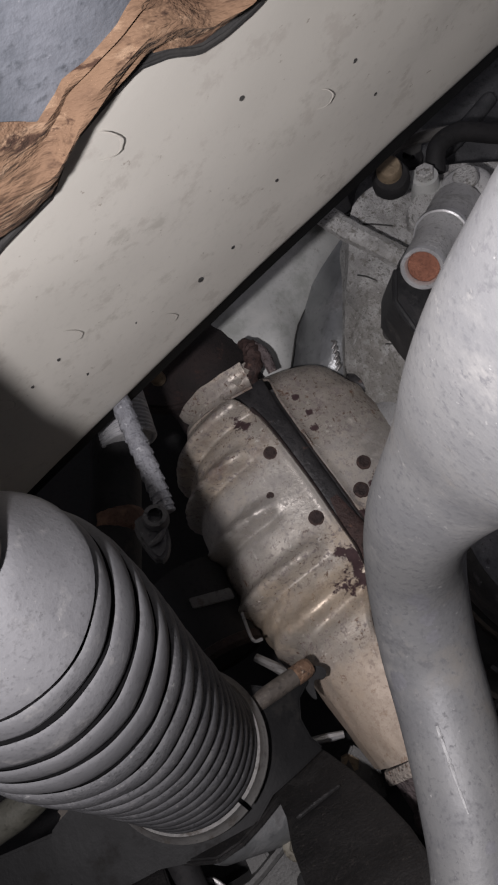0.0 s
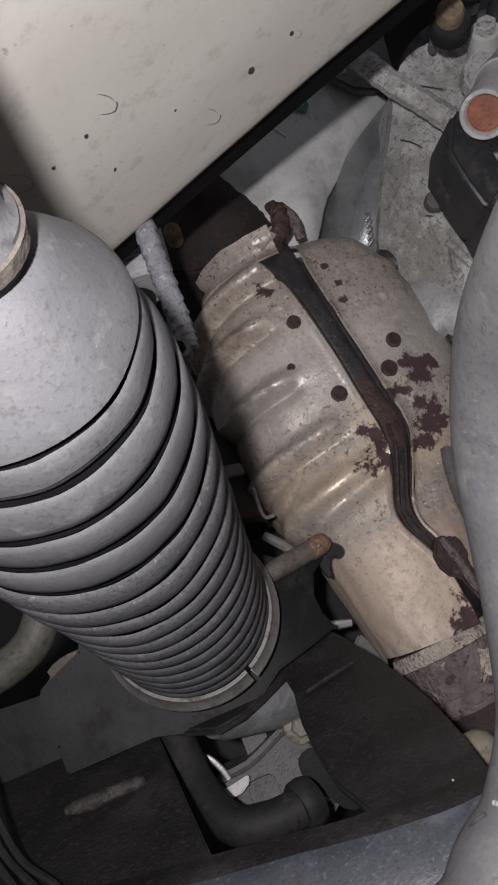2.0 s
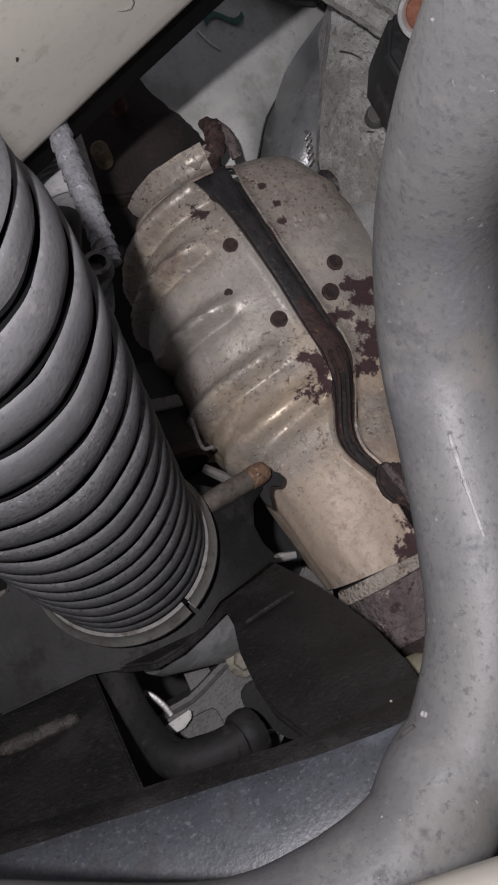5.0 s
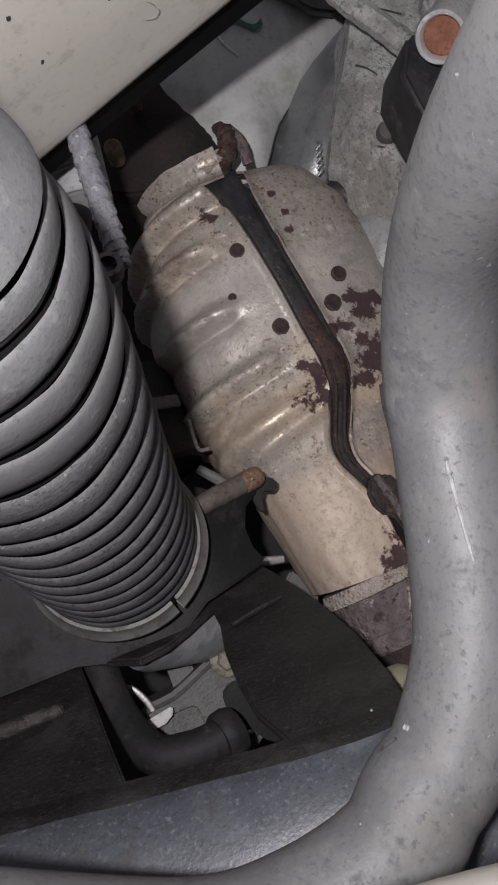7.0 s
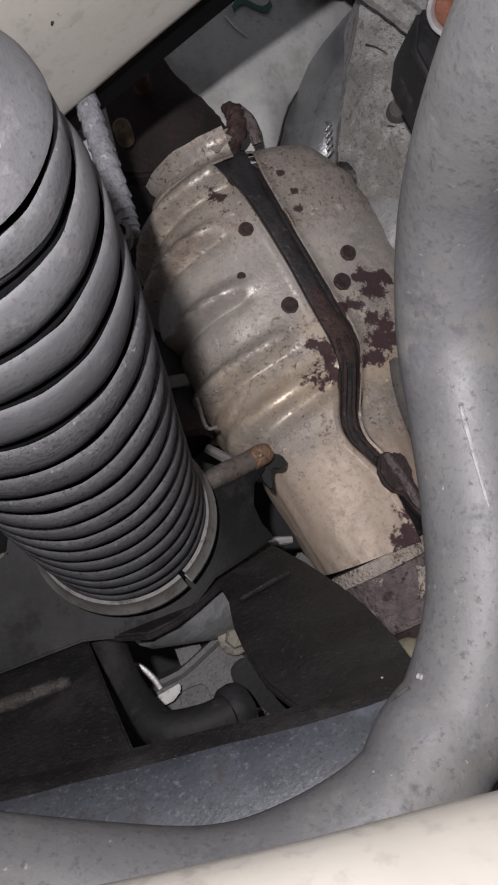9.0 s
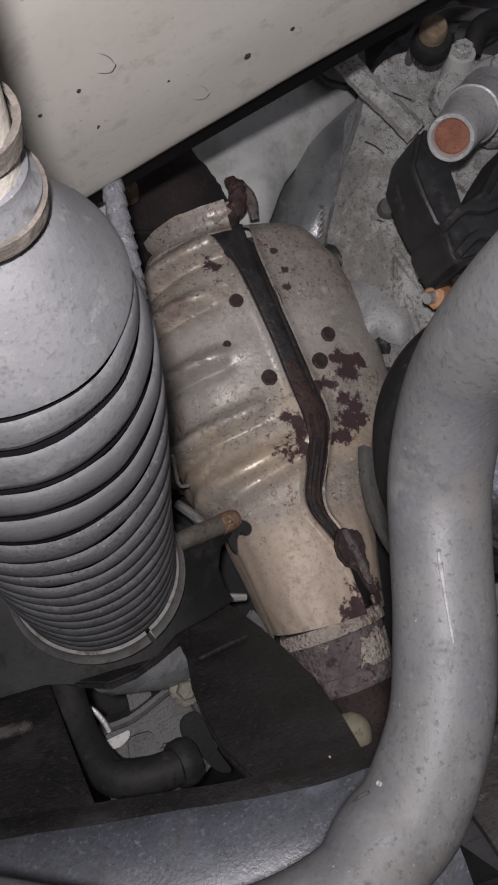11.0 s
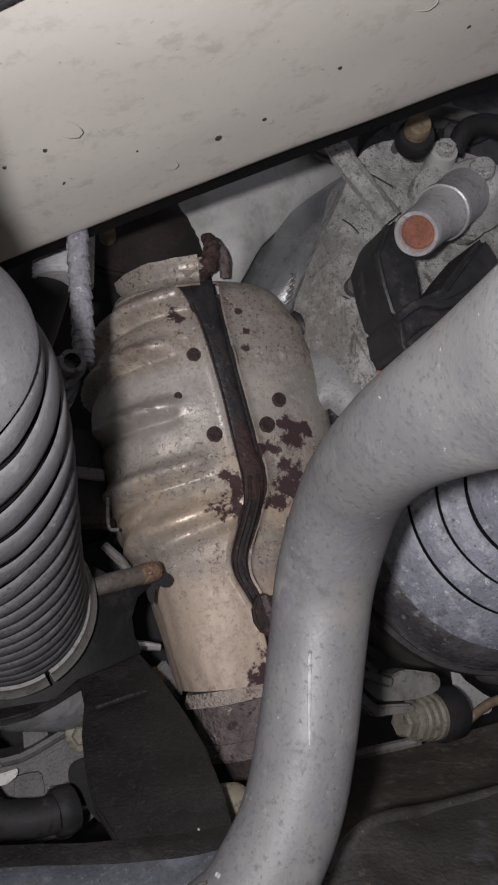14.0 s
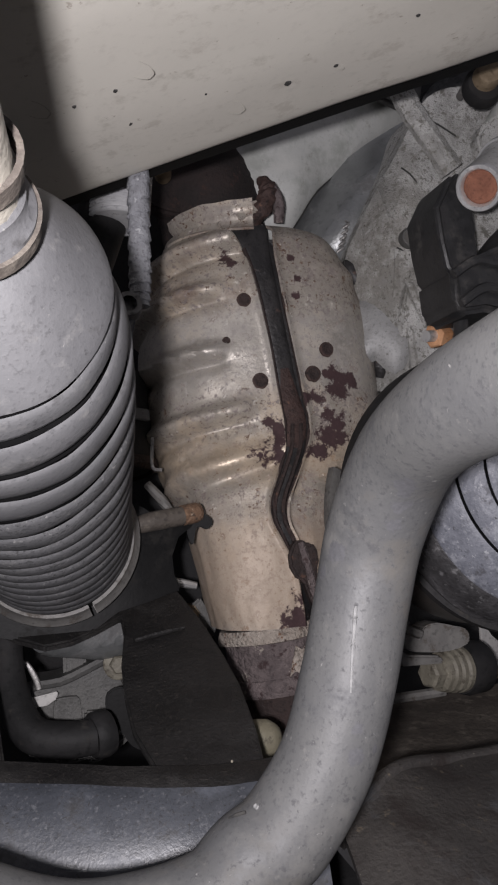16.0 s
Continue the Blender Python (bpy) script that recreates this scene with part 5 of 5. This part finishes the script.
for s0, s1, r0, r1 in ((0.0300, 0.0362, 0.0394, 0.0342), (0.0380, 0.0434, 0.0326, 0.0275), (0.0452, 0.0585, 0.0256, 0.0178)):
    # ring colouring the groove's shade between two boot ribs
    part("fold", revolve([(s0 - 0.0026, r0 + 0.0010), (s0 - 0.0017, r0 - 0.0004), (s0 - 0.0008, r0 - 0.0010), (s0 + 0.0003, r0 - 0.0006), (s0 + 0.0006, r0 - 0.0014)], JB, JN, 72, 0.012), FOLD_SHADE, axle, "black fold of the boot, groove shade in the colour")
    part("boot_rib", revolve([(s0, r0 - 0.0020), (s0 + 0.0002, r0 - 0.0006), (s0 + 0.0008, r0 + 0.0003), (s0 + 0.35 * (s1 - s0), r0 + 0.30 * (r1 - r0) + 0.0009), (s0 + 0.75 * (s1 - s0), r0 + 0.72 * (r1 - r0) + 0.0006), (s1, r1), (s1 + 0.0004, r1 - 0.0014)], JB, JN, 96, 0.012), BOOT, axle)
part("boot_neck", revolve([(0.0585, 0.0178), (0.0600, 0.0168), (0.0635, 0.0160), (0.066, 0.0150), (0.072, 0.0148)], JB, JN, 48, 0.012), BOOT, axle)
part("boot_clamp", revolve([(-0.008, 0.0545), (-0.008, 0.0565), (-0.002, 0.0567), (-0.002, 0.0545)], JB, JN, 64, 0.004), RUBBER_BLACK, axle)
part("small_clamp", revolve([(0.066, 0.0152), (0.066, 0.0165), (0.071, 0.0165), (0.071, 0.0152)], JB, JN, 40), ALU_BRIGHT, axle, "bright small clamp")
part("joint_housing", revolve([(-0.007, 0.0530), (-0.050, 0.0515), (-0.060, 0.0480), (-0.066, 0.0360), (-0.090, 0.0300), (-0.11, 0.0300)], JB, JN, 56, 0.004), JOINT_STEEL, axle, "smooth brown joint housing")
part("shaft", sweep([(*(JB + (JN - JB).normalized() * 0.060), 0.0125), (0.162, 0.220, 0.412, 0.0125), (0.200, 0.130, 0.428, 0.0125), (0.260, 0.00, 0.45, 0.0125)], 20), BLACK_STEEL, axle)
shield = thing("dust_shield", (0.165, 0.37, 0.32), "black rubber dust shield with worn grey lip behind the axle", "dust shield")
back = (JB - JN).normalized()
D0, D1 = JB + back * 0.044 + Vector((0.0125, 0, -0.004)), JB + Vector((0.0125, 0, -0.004))
part("cover", revolve([(-0.020, 0.052), (-0.014, 0.064), (-0.006, 0.0710), (0.002, 0.0730), (0.009, 0.0715), (0.014, 0.0670), (0.0155, 0.0630), (0.0145, 0.0615), (0.008, 0.0640), (-0.002, 0.0650), (-0.012, 0.0580)], D0, D1, 48, 0.006, start=-22, turn=178), RUBBER_BLACK, shield, "smooth black rubber cover")
part("lip", revolve([(-0.030, 0.064), (-0.022, 0.0735), (-0.016, 0.0750), (-0.012, 0.0735), (-0.014, 0.0700), (-0.022, 0.0640)], D0, D1, 40, 0.008, start=-44, turn=64), CLAMP, shield, "worn grey lower lip")
part("inner_strip", revolve([(-0.012, 0.0625), (-0.004, 0.0660), (-0.002, 0.0645), (-0.006, 0.0610)], D0, D1, 40, 0.008, start=-44, turn=32), RUBBER, shield)

# ---- stabiliser bar ----
bar = thing("stabilizer_bar", (0.045, 0.23, 0.30), "thick grey painted steel stabilizer bar with scratches and bends", "stabilizer bar")
BAR = [(-0.1236, 0.2319, 0.3593, 0.0116, 1.00), (-0.0816, 0.2325, 0.3344, 0.0117, 1.00), (-0.0483, 0.2323, 0.3158, 0.0116, 1.00), (-0.0229, 0.2313, 0.3044, 0.0114, 1.00), (-0.0032, 0.2297, 0.3026, 0.0115, 1.00),
       (0.0142, 0.2290, 0.3058, 0.0116, 1.00), (0.0236, 0.2305, 0.3120, 0.0118, 1.00), (0.0322, 0.2307, 0.3173, 0.0118, 1.00), (0.0430, 0.2291, 0.3326, 0.0115, 1.00), (0.0499, 0.2285, 0.3514, 0.0116, 1.00),
       (0.0550, 0.2290, 0.3691, 0.0117, 1.00), (0.0582, 0.2245, 0.3864, 0.0119, 1.00), (0.0593, 0.2072, 0.4028, 0.0116, 1.00), (0.0558, 0.1774, 0.4094, 0.0111, 0.86), (0.0555, 0.1465, 0.4112, 0.0128, 0.63),
       (0.0526, 0.1239, 0.4095, 0.0156, 0.48), (0.0521, 0.0979, 0.4085, 0.0179, 0.43), (0.0568, 0.0668, 0.4082, 0.0200, 0.39)]
bar_rod = part("rod", sweep(BAR, 36, 7, ref=(0.83, 0.46, 0.33), shape=lambda i, s, w: 1 + 0.012 * noise.noise(Vector((math.cos(w) * 1.5, math.sin(w) * 1.5, i * 0.12)))), BAR_PAINT, bar)


def on_bar(z, turn, out):
    """A place on the upright stretch of the bar: turn in degrees from the outboard side."""
    line = [q for q in curve_points(BAR, 7)][6 * 7:13 * 7]
    q = [np.interp(z, [p[2] for p in line], [p[i] for p in line]) for i in range(4)]
    w = radians(turn)
    return (q[0] + (q[3] + out) * math.sin(w), q[1] - (q[3] + out) * math.cos(w), z)


SCRAPE = [(0.3690, -30.0, 0.00030), (0.3672, -29.6, 0.00062), (0.3650, -28.4, 0.00050), (0.3625, -27.0, 0.00046), (0.3600, -25.6, 0.00060), (0.3575, -24.4, 0.00042), (0.3550, -22.8, 0.00040), (0.3525, -20.8, 0.00034), (0.3500, -18.6, 0.00018)]
part("scratch", sweep([(*on_bar(z, t, 0.00002), r) for z, t, r in SCRAPE], 8, 4, shape=lambda i, s, w: 1 + 0.6 * noise.noise(Vector((i * 0.9, 2, 0)))), SCRATCH, bar_rod, "long bright scratch in the paint")
part("paint_chip", revolve([(0, 0), (0.0003, 0.0006), (-0.001, 0.0010)], (0.0245, 0.2267, 0.3255), (-0.5, -0.05, 0.73), 9, 0.3), SCRATCH, bar_rod, "pale chip")
part("dark_scuff", sweep([(0.0222, 0.2276, 0.3243, 0.0004), (0.0205, 0.2288, 0.3235, 0.0006), (0.0188, 0.2300, 0.3226, 0.0004)], 6), SEALANT_DARK, bar_rod, "short dark scuff")

# ---- cream lower flange, close to the camera ----
lower = thing("lower_flange", (0.05, 0.16, 0.24), "cream painted rounded lower body flange, darkened against the near torch", "car body")
part("flange", sweep([(-0.10, 0.172, 0.3330, 0.012), (-0.025, 0.172, 0.3160, 0.012), (0.015, 0.172, 0.3085, 0.012), (0.063, 0.172, 0.2965, 0.012), (0.20, 0.18, 0.262, 0.012)], 24), CREAM_DIMMED, lower)
part("skirt", sheet(20, 6, lambda u, v: (-0.10 + 0.30 * u, 0.170 - 0.01 * v, 0.333 - 0.071 * u - 0.06 * v), 0.003), CREAM_DIMMED, lower)

# ---- control arm and brackets under the axle ----
arm = thing("control_arm", (0.14, 0.28, 0.26), "dusty pressed steel control arm with a raised edge", "control arm")


def arm_place(u, v):
    x = 0.050 + 0.014 * v + 0.24 * u
    back = 0.285 + 0.030 * min(1, u * 5) + 0.01 * u
    y = 0.170 + (back - 0.170) * v
    z = 0.250 + 0.060 * v ** 0.8 - 0.010 * (1 - min(1, u * 6)) ** 2 + 0.004 * math.sin(u * 9 + v * 2) * v + 0.002 * noise.noise(Vector((x * 40, y * 40, 3)))
    z -= 0.012 * max(0, v - 0.92) / 0.08
    return (x, y, z)


part("pressing", sheet(50, 36, arm_place, 0.004), ARM_STEEL, arm)
for u0 in (0.30, 0.52):
    part("stiffening_rib", sweep([(*Vector(arm_place(u0 + 0.02 * k, 0.25 + 0.16 * k)), 0.0045) for k in range(5)], 10, flat=0.5), ARM_STEEL, arm)
part("back_lip", sweep([(*Vector(arm_place(u0, 0.93)), 0.0028) for u0 in (0.02, 0.12, 0.25, 0.4, 0.6, 0.8, 0.98)], 10), ARM_STEEL, arm)
brace = thing("rear_crossmember", (0.18, 0.40, 0.26), "brown dusty rear crossmember behind the control arm", "crossmember")
part("beam", sheet(30, 16, lambda u, v: (0.075 + 0.25 * u, 0.335 + 0.11 * v + 0.004 * math.sin(u * 7), 0.272 + 0.022 * v + 0.004 * math.sin(u * 5 + v * 3)), 0.004), BROWN_STEEL, brace)
part("beam_step", sweep([(0.10, 0.352, 0.280, 0.004), (0.16, 0.350, 0.283, 0.004), (0.22, 0.352, 0.286, 0.004), (0.32, 0.356, 0.288, 0.004)], 8), BROWN_STEEL, brace)
mount = thing("rubber_mount", (0.167, 0.395, 0.31), "worn ribbed brown bushing in a steel bracket", "bushing")
M0, M1 = Vector((0.1515, 0.386, 0.3148)), Vector((0.187, 0.396, 0.3135))
part("bushing", revolve([(0.006, 0.0060), (0.007, 0.0088), (0.0085, 0.0092), (0.0095, 0.0084), (0.0105, 0.0096), (0.0125, 0.0099), (0.0135, 0.0090), (0.0145, 0.0102), (0.0165, 0.0104), (0.0175, 0.0094), (0.0185, 0.0106), (0.0205, 0.0108), (0.0212, 0.0092), (0.0212, 0)], M0, M1, 36, 0.03), OLIVE, mount, "grooved zinc washer stack")
part("bolt_head", hexagon(M0 + (M1 - M0) * 0.20, M0, 0.0070, 0.0012), OLIVE, mount)
part("holder", revolve([(0.0205, 0.009), (0.0205, 0.0116), (0.0240, 0.0126), (0.033, 0.0122), (0.036, 0.0096), (0.036, 0)], M0, M1, 32, 0.02), RUBBER_BLACK, mount, "black rubber holder")
part("upper_plate", prism(smooth_loop([(0.1435, 0.3325), (0.1455, 0.3375), (0.1520, 0.3390), (0.1600, 0.3370), (0.1660, 0.3350), (0.1665, 0.3290), (0.1570, 0.3262), (0.1440, 0.3268), (0.1370, 0.3290), (0.1290, 0.3385), (0.1285, 0.3425), (0.1350, 0.3370)], 2), lambda u, v, w: (u, 0.372 + 0.35 * (0.166 - u) * 0.3 + w, v), 0.012, 0.0012), CLAMP, mount, "dull bent bracket plate")
part("lower_plate", prism([(0.1265, 0.3360), (0.1300, 0.3345), (0.1365, 0.3262), (0.1540, 0.3240), (0.1560, 0.3205), (0.1350, 0.3212), (0.1270, 0.3300)], lambda u, v, w: (u, 0.376 + w, v), 0.010, 0.001), CLAMP, mount, "lower leaf of the bracket")
part("stay", sweep([(0.110, 0.388, 0.3030, 0.0020), (0.130, 0.392, 0.3040, 0.0022), (0.150, 0.393, 0.3040, 0.0024), (0.163, 0.392, 0.3045, 0.0022)], 8), CLAMP, mount)
part("stay", sweep([(0.104, 0.366, 0.3490, 0.0018), (0.122, 0.366, 0.3440, 0.0020), (0.140, 0.3665, 0.3360, 0.0020)], 8), CLAMP, mount)
pipe = thing("yellow_cable", (0.20, 0.40, 0.31), "yellowed thin cable running past the bushing", "cable")
part("sheath", sweep([(0.186, 0.398, 0.3045, 0.0022), (0.193, 0.400, 0.3065, 0.0022), (0.202, 0.400, 0.3110, 0.0023), (0.211, 0.400, 0.3135, 0.0023), (0.229, 0.400, 0.3145, 0.0023), (0.27, 0.402, 0.314, 0.0023)], 10), BRASS, pipe)
tag = thing("white_tag", (0.22, 0.43, 0.31), "torn white plastic sheet behind the cable", "plastic sheet")
part("sheet", prism([(0.205, 0.3280), (0.2100, 0.3275), (0.2170, 0.3180), (0.2350, 0.3060), (0.2320, 0.3000), (0.2180, 0.2990), (0.2050, 0.3070)], lambda u, v, w: (u, 0.430 + 0.01 * math.sin(90 * u) + w, v), 0.002, 0.0005), WHITE_PLASTIC, tag)
block2 = thing("transmission_mount", (0.24, 0.44, 0.32), "pale greyish cast mount behind the axle", "mount")
part("lug", prism(smooth_loop([(0.229, 0.3300), (0.240, 0.3340), (0.262, 0.3360), (0.266, 0.3180), (0.246, 0.3125), (0.232, 0.3165)], 3), lambda u, v, w: (u, 0.420 + w, v), 0.03, 0.004, segments=3), CAST_DULL, block2)

# ---- wiring loom and conduit by the panel edge ----
loom = thing("wiring_loom", (0.02, 0.33, 0.47), "cloth-taped grey wiring loom ending in a connector", "wiring loom")
part("taped_cable", sweep([(0.0240, 0.330, 0.545, 0.0040), (0.0220, 0.330, 0.525, 0.0040), (0.0212, 0.331, 0.508, 0.0040), (0.0210, 0.332, 0.493, 0.0041), (0.0205, 0.332, 0.479, 0.0040), (0.0200, 0.332, 0.470, 0.0036)], 28, 22,
                          shape=lambda i, s, w: 0.90 + 0.20 * (((w + i * 0.80) / (2 * math.pi)) % 1.0) + 0.03 * noise.noise(Vector((i * 0.6, math.cos(w) * 2, math.sin(w) * 2)))), LOOM, loom)
part("plug_housing", prism(smooth_loop([(0.0060, 0.4700), (0.0120, 0.4725), (0.0175, 0.4690), (0.0172, 0.4610), (0.0140, 0.4550), (0.0095, 0.4535), (0.0068, 0.4600)], 3), lambda u, v, w: (u, 0.328 + w, v), 0.012, 0.003, segments=3), DUSTY_PLASTIC, loom, "dusty grey connector housing")
part("plug_collar", revolve([(0, 0.0030), (0, 0.0046), (0.003, 0.0052), (0.006, 0.0050), (0.006, 0.003)], (0.0150, 0.3240, 0.4690), (0.0150, 0.3300, 0.4680), 20), DUSTY_PLASTIC, loom)
part("plug_step", sweep([(0.0085, 0.3275, 0.4600, 0.0010), (0.0125, 0.3268, 0.4605, 0.0014), (0.0165, 0.3275, 0.4640, 0.0010)], 8), DUSTY_PLASTIC, loom)
conduit = thing("corrugated_conduit", (0.02, 0.36, 0.50), "pale finely ribbed flexible conduit behind the loom", "conduit")
cprof = []
for i in range(34):
    cprof += [(i * 0.0022, 0.0126), (i * 0.0022 + 0.0006, 0.0135), (i * 0.0022 + 0.0014, 0.0135), (i * 0.0022 + 0.0020, 0.0126)]
part("tube", revolve([(0.001, 0), (0.001, 0.0115), (0, 0.0120), *cprof, (0.075, 0.004), (0.075, 0)], (0.0215, 0.390, 0.5230), (0.0310, 0.397, 0.600), 48), CONDUIT, conduit)
dark_tube = thing("dark_pipe", (0.0, 0.39, 0.46), "dark rubber pipe below the conduit", "hose")
part("pipe", sweep([(0.030, 0.405, 0.570, 0.012), (0.012, 0.398, 0.520, 0.012), (0.000, 0.392, 0.490, 0.012), (-0.015, 0.39, 0.455, 0.012)], 18), RUBBER_BLACK, dark_tube)
part("pipe_end", revolve([(0, 0.011), (0.004, 0.0135), (0.010, 0.0135), (0.012, 0.011)], (0.004, 0.393, 0.495), (-0.010, 0.39, 0.462), 24), RUST, dark_tube, "rusty pipe end ring")
can = thing("dark_canister", (0.03, 0.44, 0.40), "dark canister with a rusty rim behind the boot", "canister")
part("can_body", revolve([(0, 0), (0, 0.018), (0.004, 0.021), (0.05, 0.021), (0.05, 0)], (0.024, 0.466, 0.418), (0.022, 0.476, 0.48), 30), DEEP, can)
part("can_rim", revolve([(-0.002, 0.0195), (0.0, 0.0222), (0.004, 0.0222), (0.005, 0.0200)], (0.024, 0.466, 0.418), (0.022, 0.476, 0.48), 30), RUST_DARK, can, "rusty rim")
bracket = thing("steel_bracket", (0.03, 0.44, 0.44), "pale bent steel bracket beside the converter", "bracket")
part("blade", prism([(0.018, 0.452), (0.040, 0.448), (0.040, 0.442), (0.018, 0.446)], lambda u, v, w: (u, 0.446 + w, v), 0.003, 0.0006), CLAMP, bracket)
part("foot", sweep([(0.036, 0.440, 0.410, 0.0022), (0.042, 0.436, 0.402, 0.0025), (0.046, 0.436, 0.396, 0.0022)], 8), CLAMP, bracket)
part("clip", sweep([(0.0385, 0.432, 0.432, 0.0009), (0.0375, 0.430, 0.418, 0.0009), (0.0420, 0.430, 0.416, 0.0009)], 6), STEEL, bracket)
left_pipe = thing("grey_hose", (-0.10, 0.40, 0.38), "grey-green bent hose beside the boot", "hose")
part("tube", sweep([(-0.130, 0.41, 0.388, 0.0075), (-0.100, 0.405, 0.3935, 0.0075), (-0.084, 0.402, 0.3960, 0.0075), (-0.071, 0.40, 0.4020, 0.0075), (-0.060, 0.40, 0.418, 0.0075)], 16), HOSE_OLIVE, left_pipe)
wires = thing("thin_wires", (-0.10, 0.33, 0.31), "thin black wires along the subframe", "wires")
for k in range(3):
    part("wire", sweep([(-0.103 + 0.004 * k, 0.352, 0.372, 0.0012), (-0.096 + 0.004 * k, 0.342, 0.345 - 0.003 * k, 0.0012), (-0.086 + 0.005 * k, 0.330, 0.325, 0.0012), (-0.075 + 0.006 * k, 0.322, 0.300, 0.0012)], 6), RUBBER_BLACK, wires)
clips = thing("alloy_clutter", (0.06, 0.45, 0.33), "pale alloy scraps of bracket behind the subframe arm", "bracket")
part("plate", prism([(0.050, 0.342), (0.062, 0.352), (0.070, 0.338), (0.066, 0.322), (0.058, 0.330)], lambda u, v, w: (u, 0.452 + w, v), 0.004, 0.001), CAST_DULL, clips)
part("tip", sweep([(0.044, 0.452, 0.362, 0.0020), (0.052, 0.45, 0.360, 0.0022), (0.060, 0.45, 0.358, 0.0018)], 8), ALU_BRIGHT, clips)
part("stud", hexagon((0.058, 0.462, 0.344), (0.057, 0.452, 0.344), 0.005), BRASS, clips)
back_casting = thing("engine_bracket", (0.30, 0.45, 0.64), "dull dark cast engine bracket with a bolt above the gearbox", "engine bracket")
part("casting", prism(smooth_loop([(0.214, 0.622), (0.222, 0.642), (0.244, 0.654), (0.271, 0.676), (0.313, 0.688), (0.36, 0.70), (0.42, 0.66), (0.38, 0.60), (0.309, 0.612), (0.26, 0.600), (0.235, 0.606)], 3), lambda u, v, w: (u, 0.452 + 0.006 * math.sin(70 * u + 40 * v) + 0.004 * noise.noise(Vector((u * 40, v * 40, 2))) + w, v), 0.03, 0.005, segments=3), CAST_DARK, back_casting)
part("rib", sweep([(0.232, 0.446, 0.628, 0.005), (0.258, 0.442, 0.640, 0.006), (0.285, 0.442, 0.640, 0.006), (0.330, 0.444, 0.662, 0.005)], 10, 6), CAST_DARK, back_casting)
part("bolt", hexagon((0.252, 0.425, 0.638), (0.2505, 0.412, 0.639), 0.0062), CAST_DULL, back_casting)
part("collar", revolve([(0, 0.0095), (0.012, 0.0085), (0.013, 0.004)], (0.2535, 0.445, 0.637), (0.2510, 0.420, 0.6385), 20), RUBBER_BLACK, back_casting)
# plain box added so the gaps end in a dark background
block = thing("backdrop_block", (0.10, 0.6, 0.30), "dark box added as a backdrop deep in the bay", "engine")
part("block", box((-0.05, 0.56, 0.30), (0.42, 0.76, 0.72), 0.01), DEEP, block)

# ---- crumbs of dirt on the subframe edge ----
crumbs = bmesh.new()
for _ in range(110):
    x = random.uniform(-0.075, 0.045)
    y = interp(x, [(-0.12, 0.334), (-0.064, 0.3235), (0.0, 0.3065), (0.030, 0.3005), (0.060, 0.300)])[0] + random.gauss(-0.001, 0.0022)
    z = 0.304 + 0.42 * (y - 0.286) + 0.0004
    r = random.uniform(0.0002, 0.0006) * (2.2 if random.random() < 0.04 else 1)
    m = Matrix.Translation((x, y, z)) @ Euler((random.random() * 6, random.random() * 6, 0)).to_matrix().to_4x4() @ Matrix.Diagonal((r, r * 0.8, r * 0.6, 1))
    bmesh.ops.create_icosphere(crumbs, subdivisions=1, radius=1, matrix=m)
GRIT = paint("pale_grit", (0.20, 0.18, 0.14), (0.42, 0.38, 0.30), 0.9, 0, 200, 0.2)
tagged(new("dirt_crumbs", finish("dirt_crumbs", crumbs, GRIT)), "pale crumbs of dirt lying on the subframe edge", "dirt", kind="stuff")
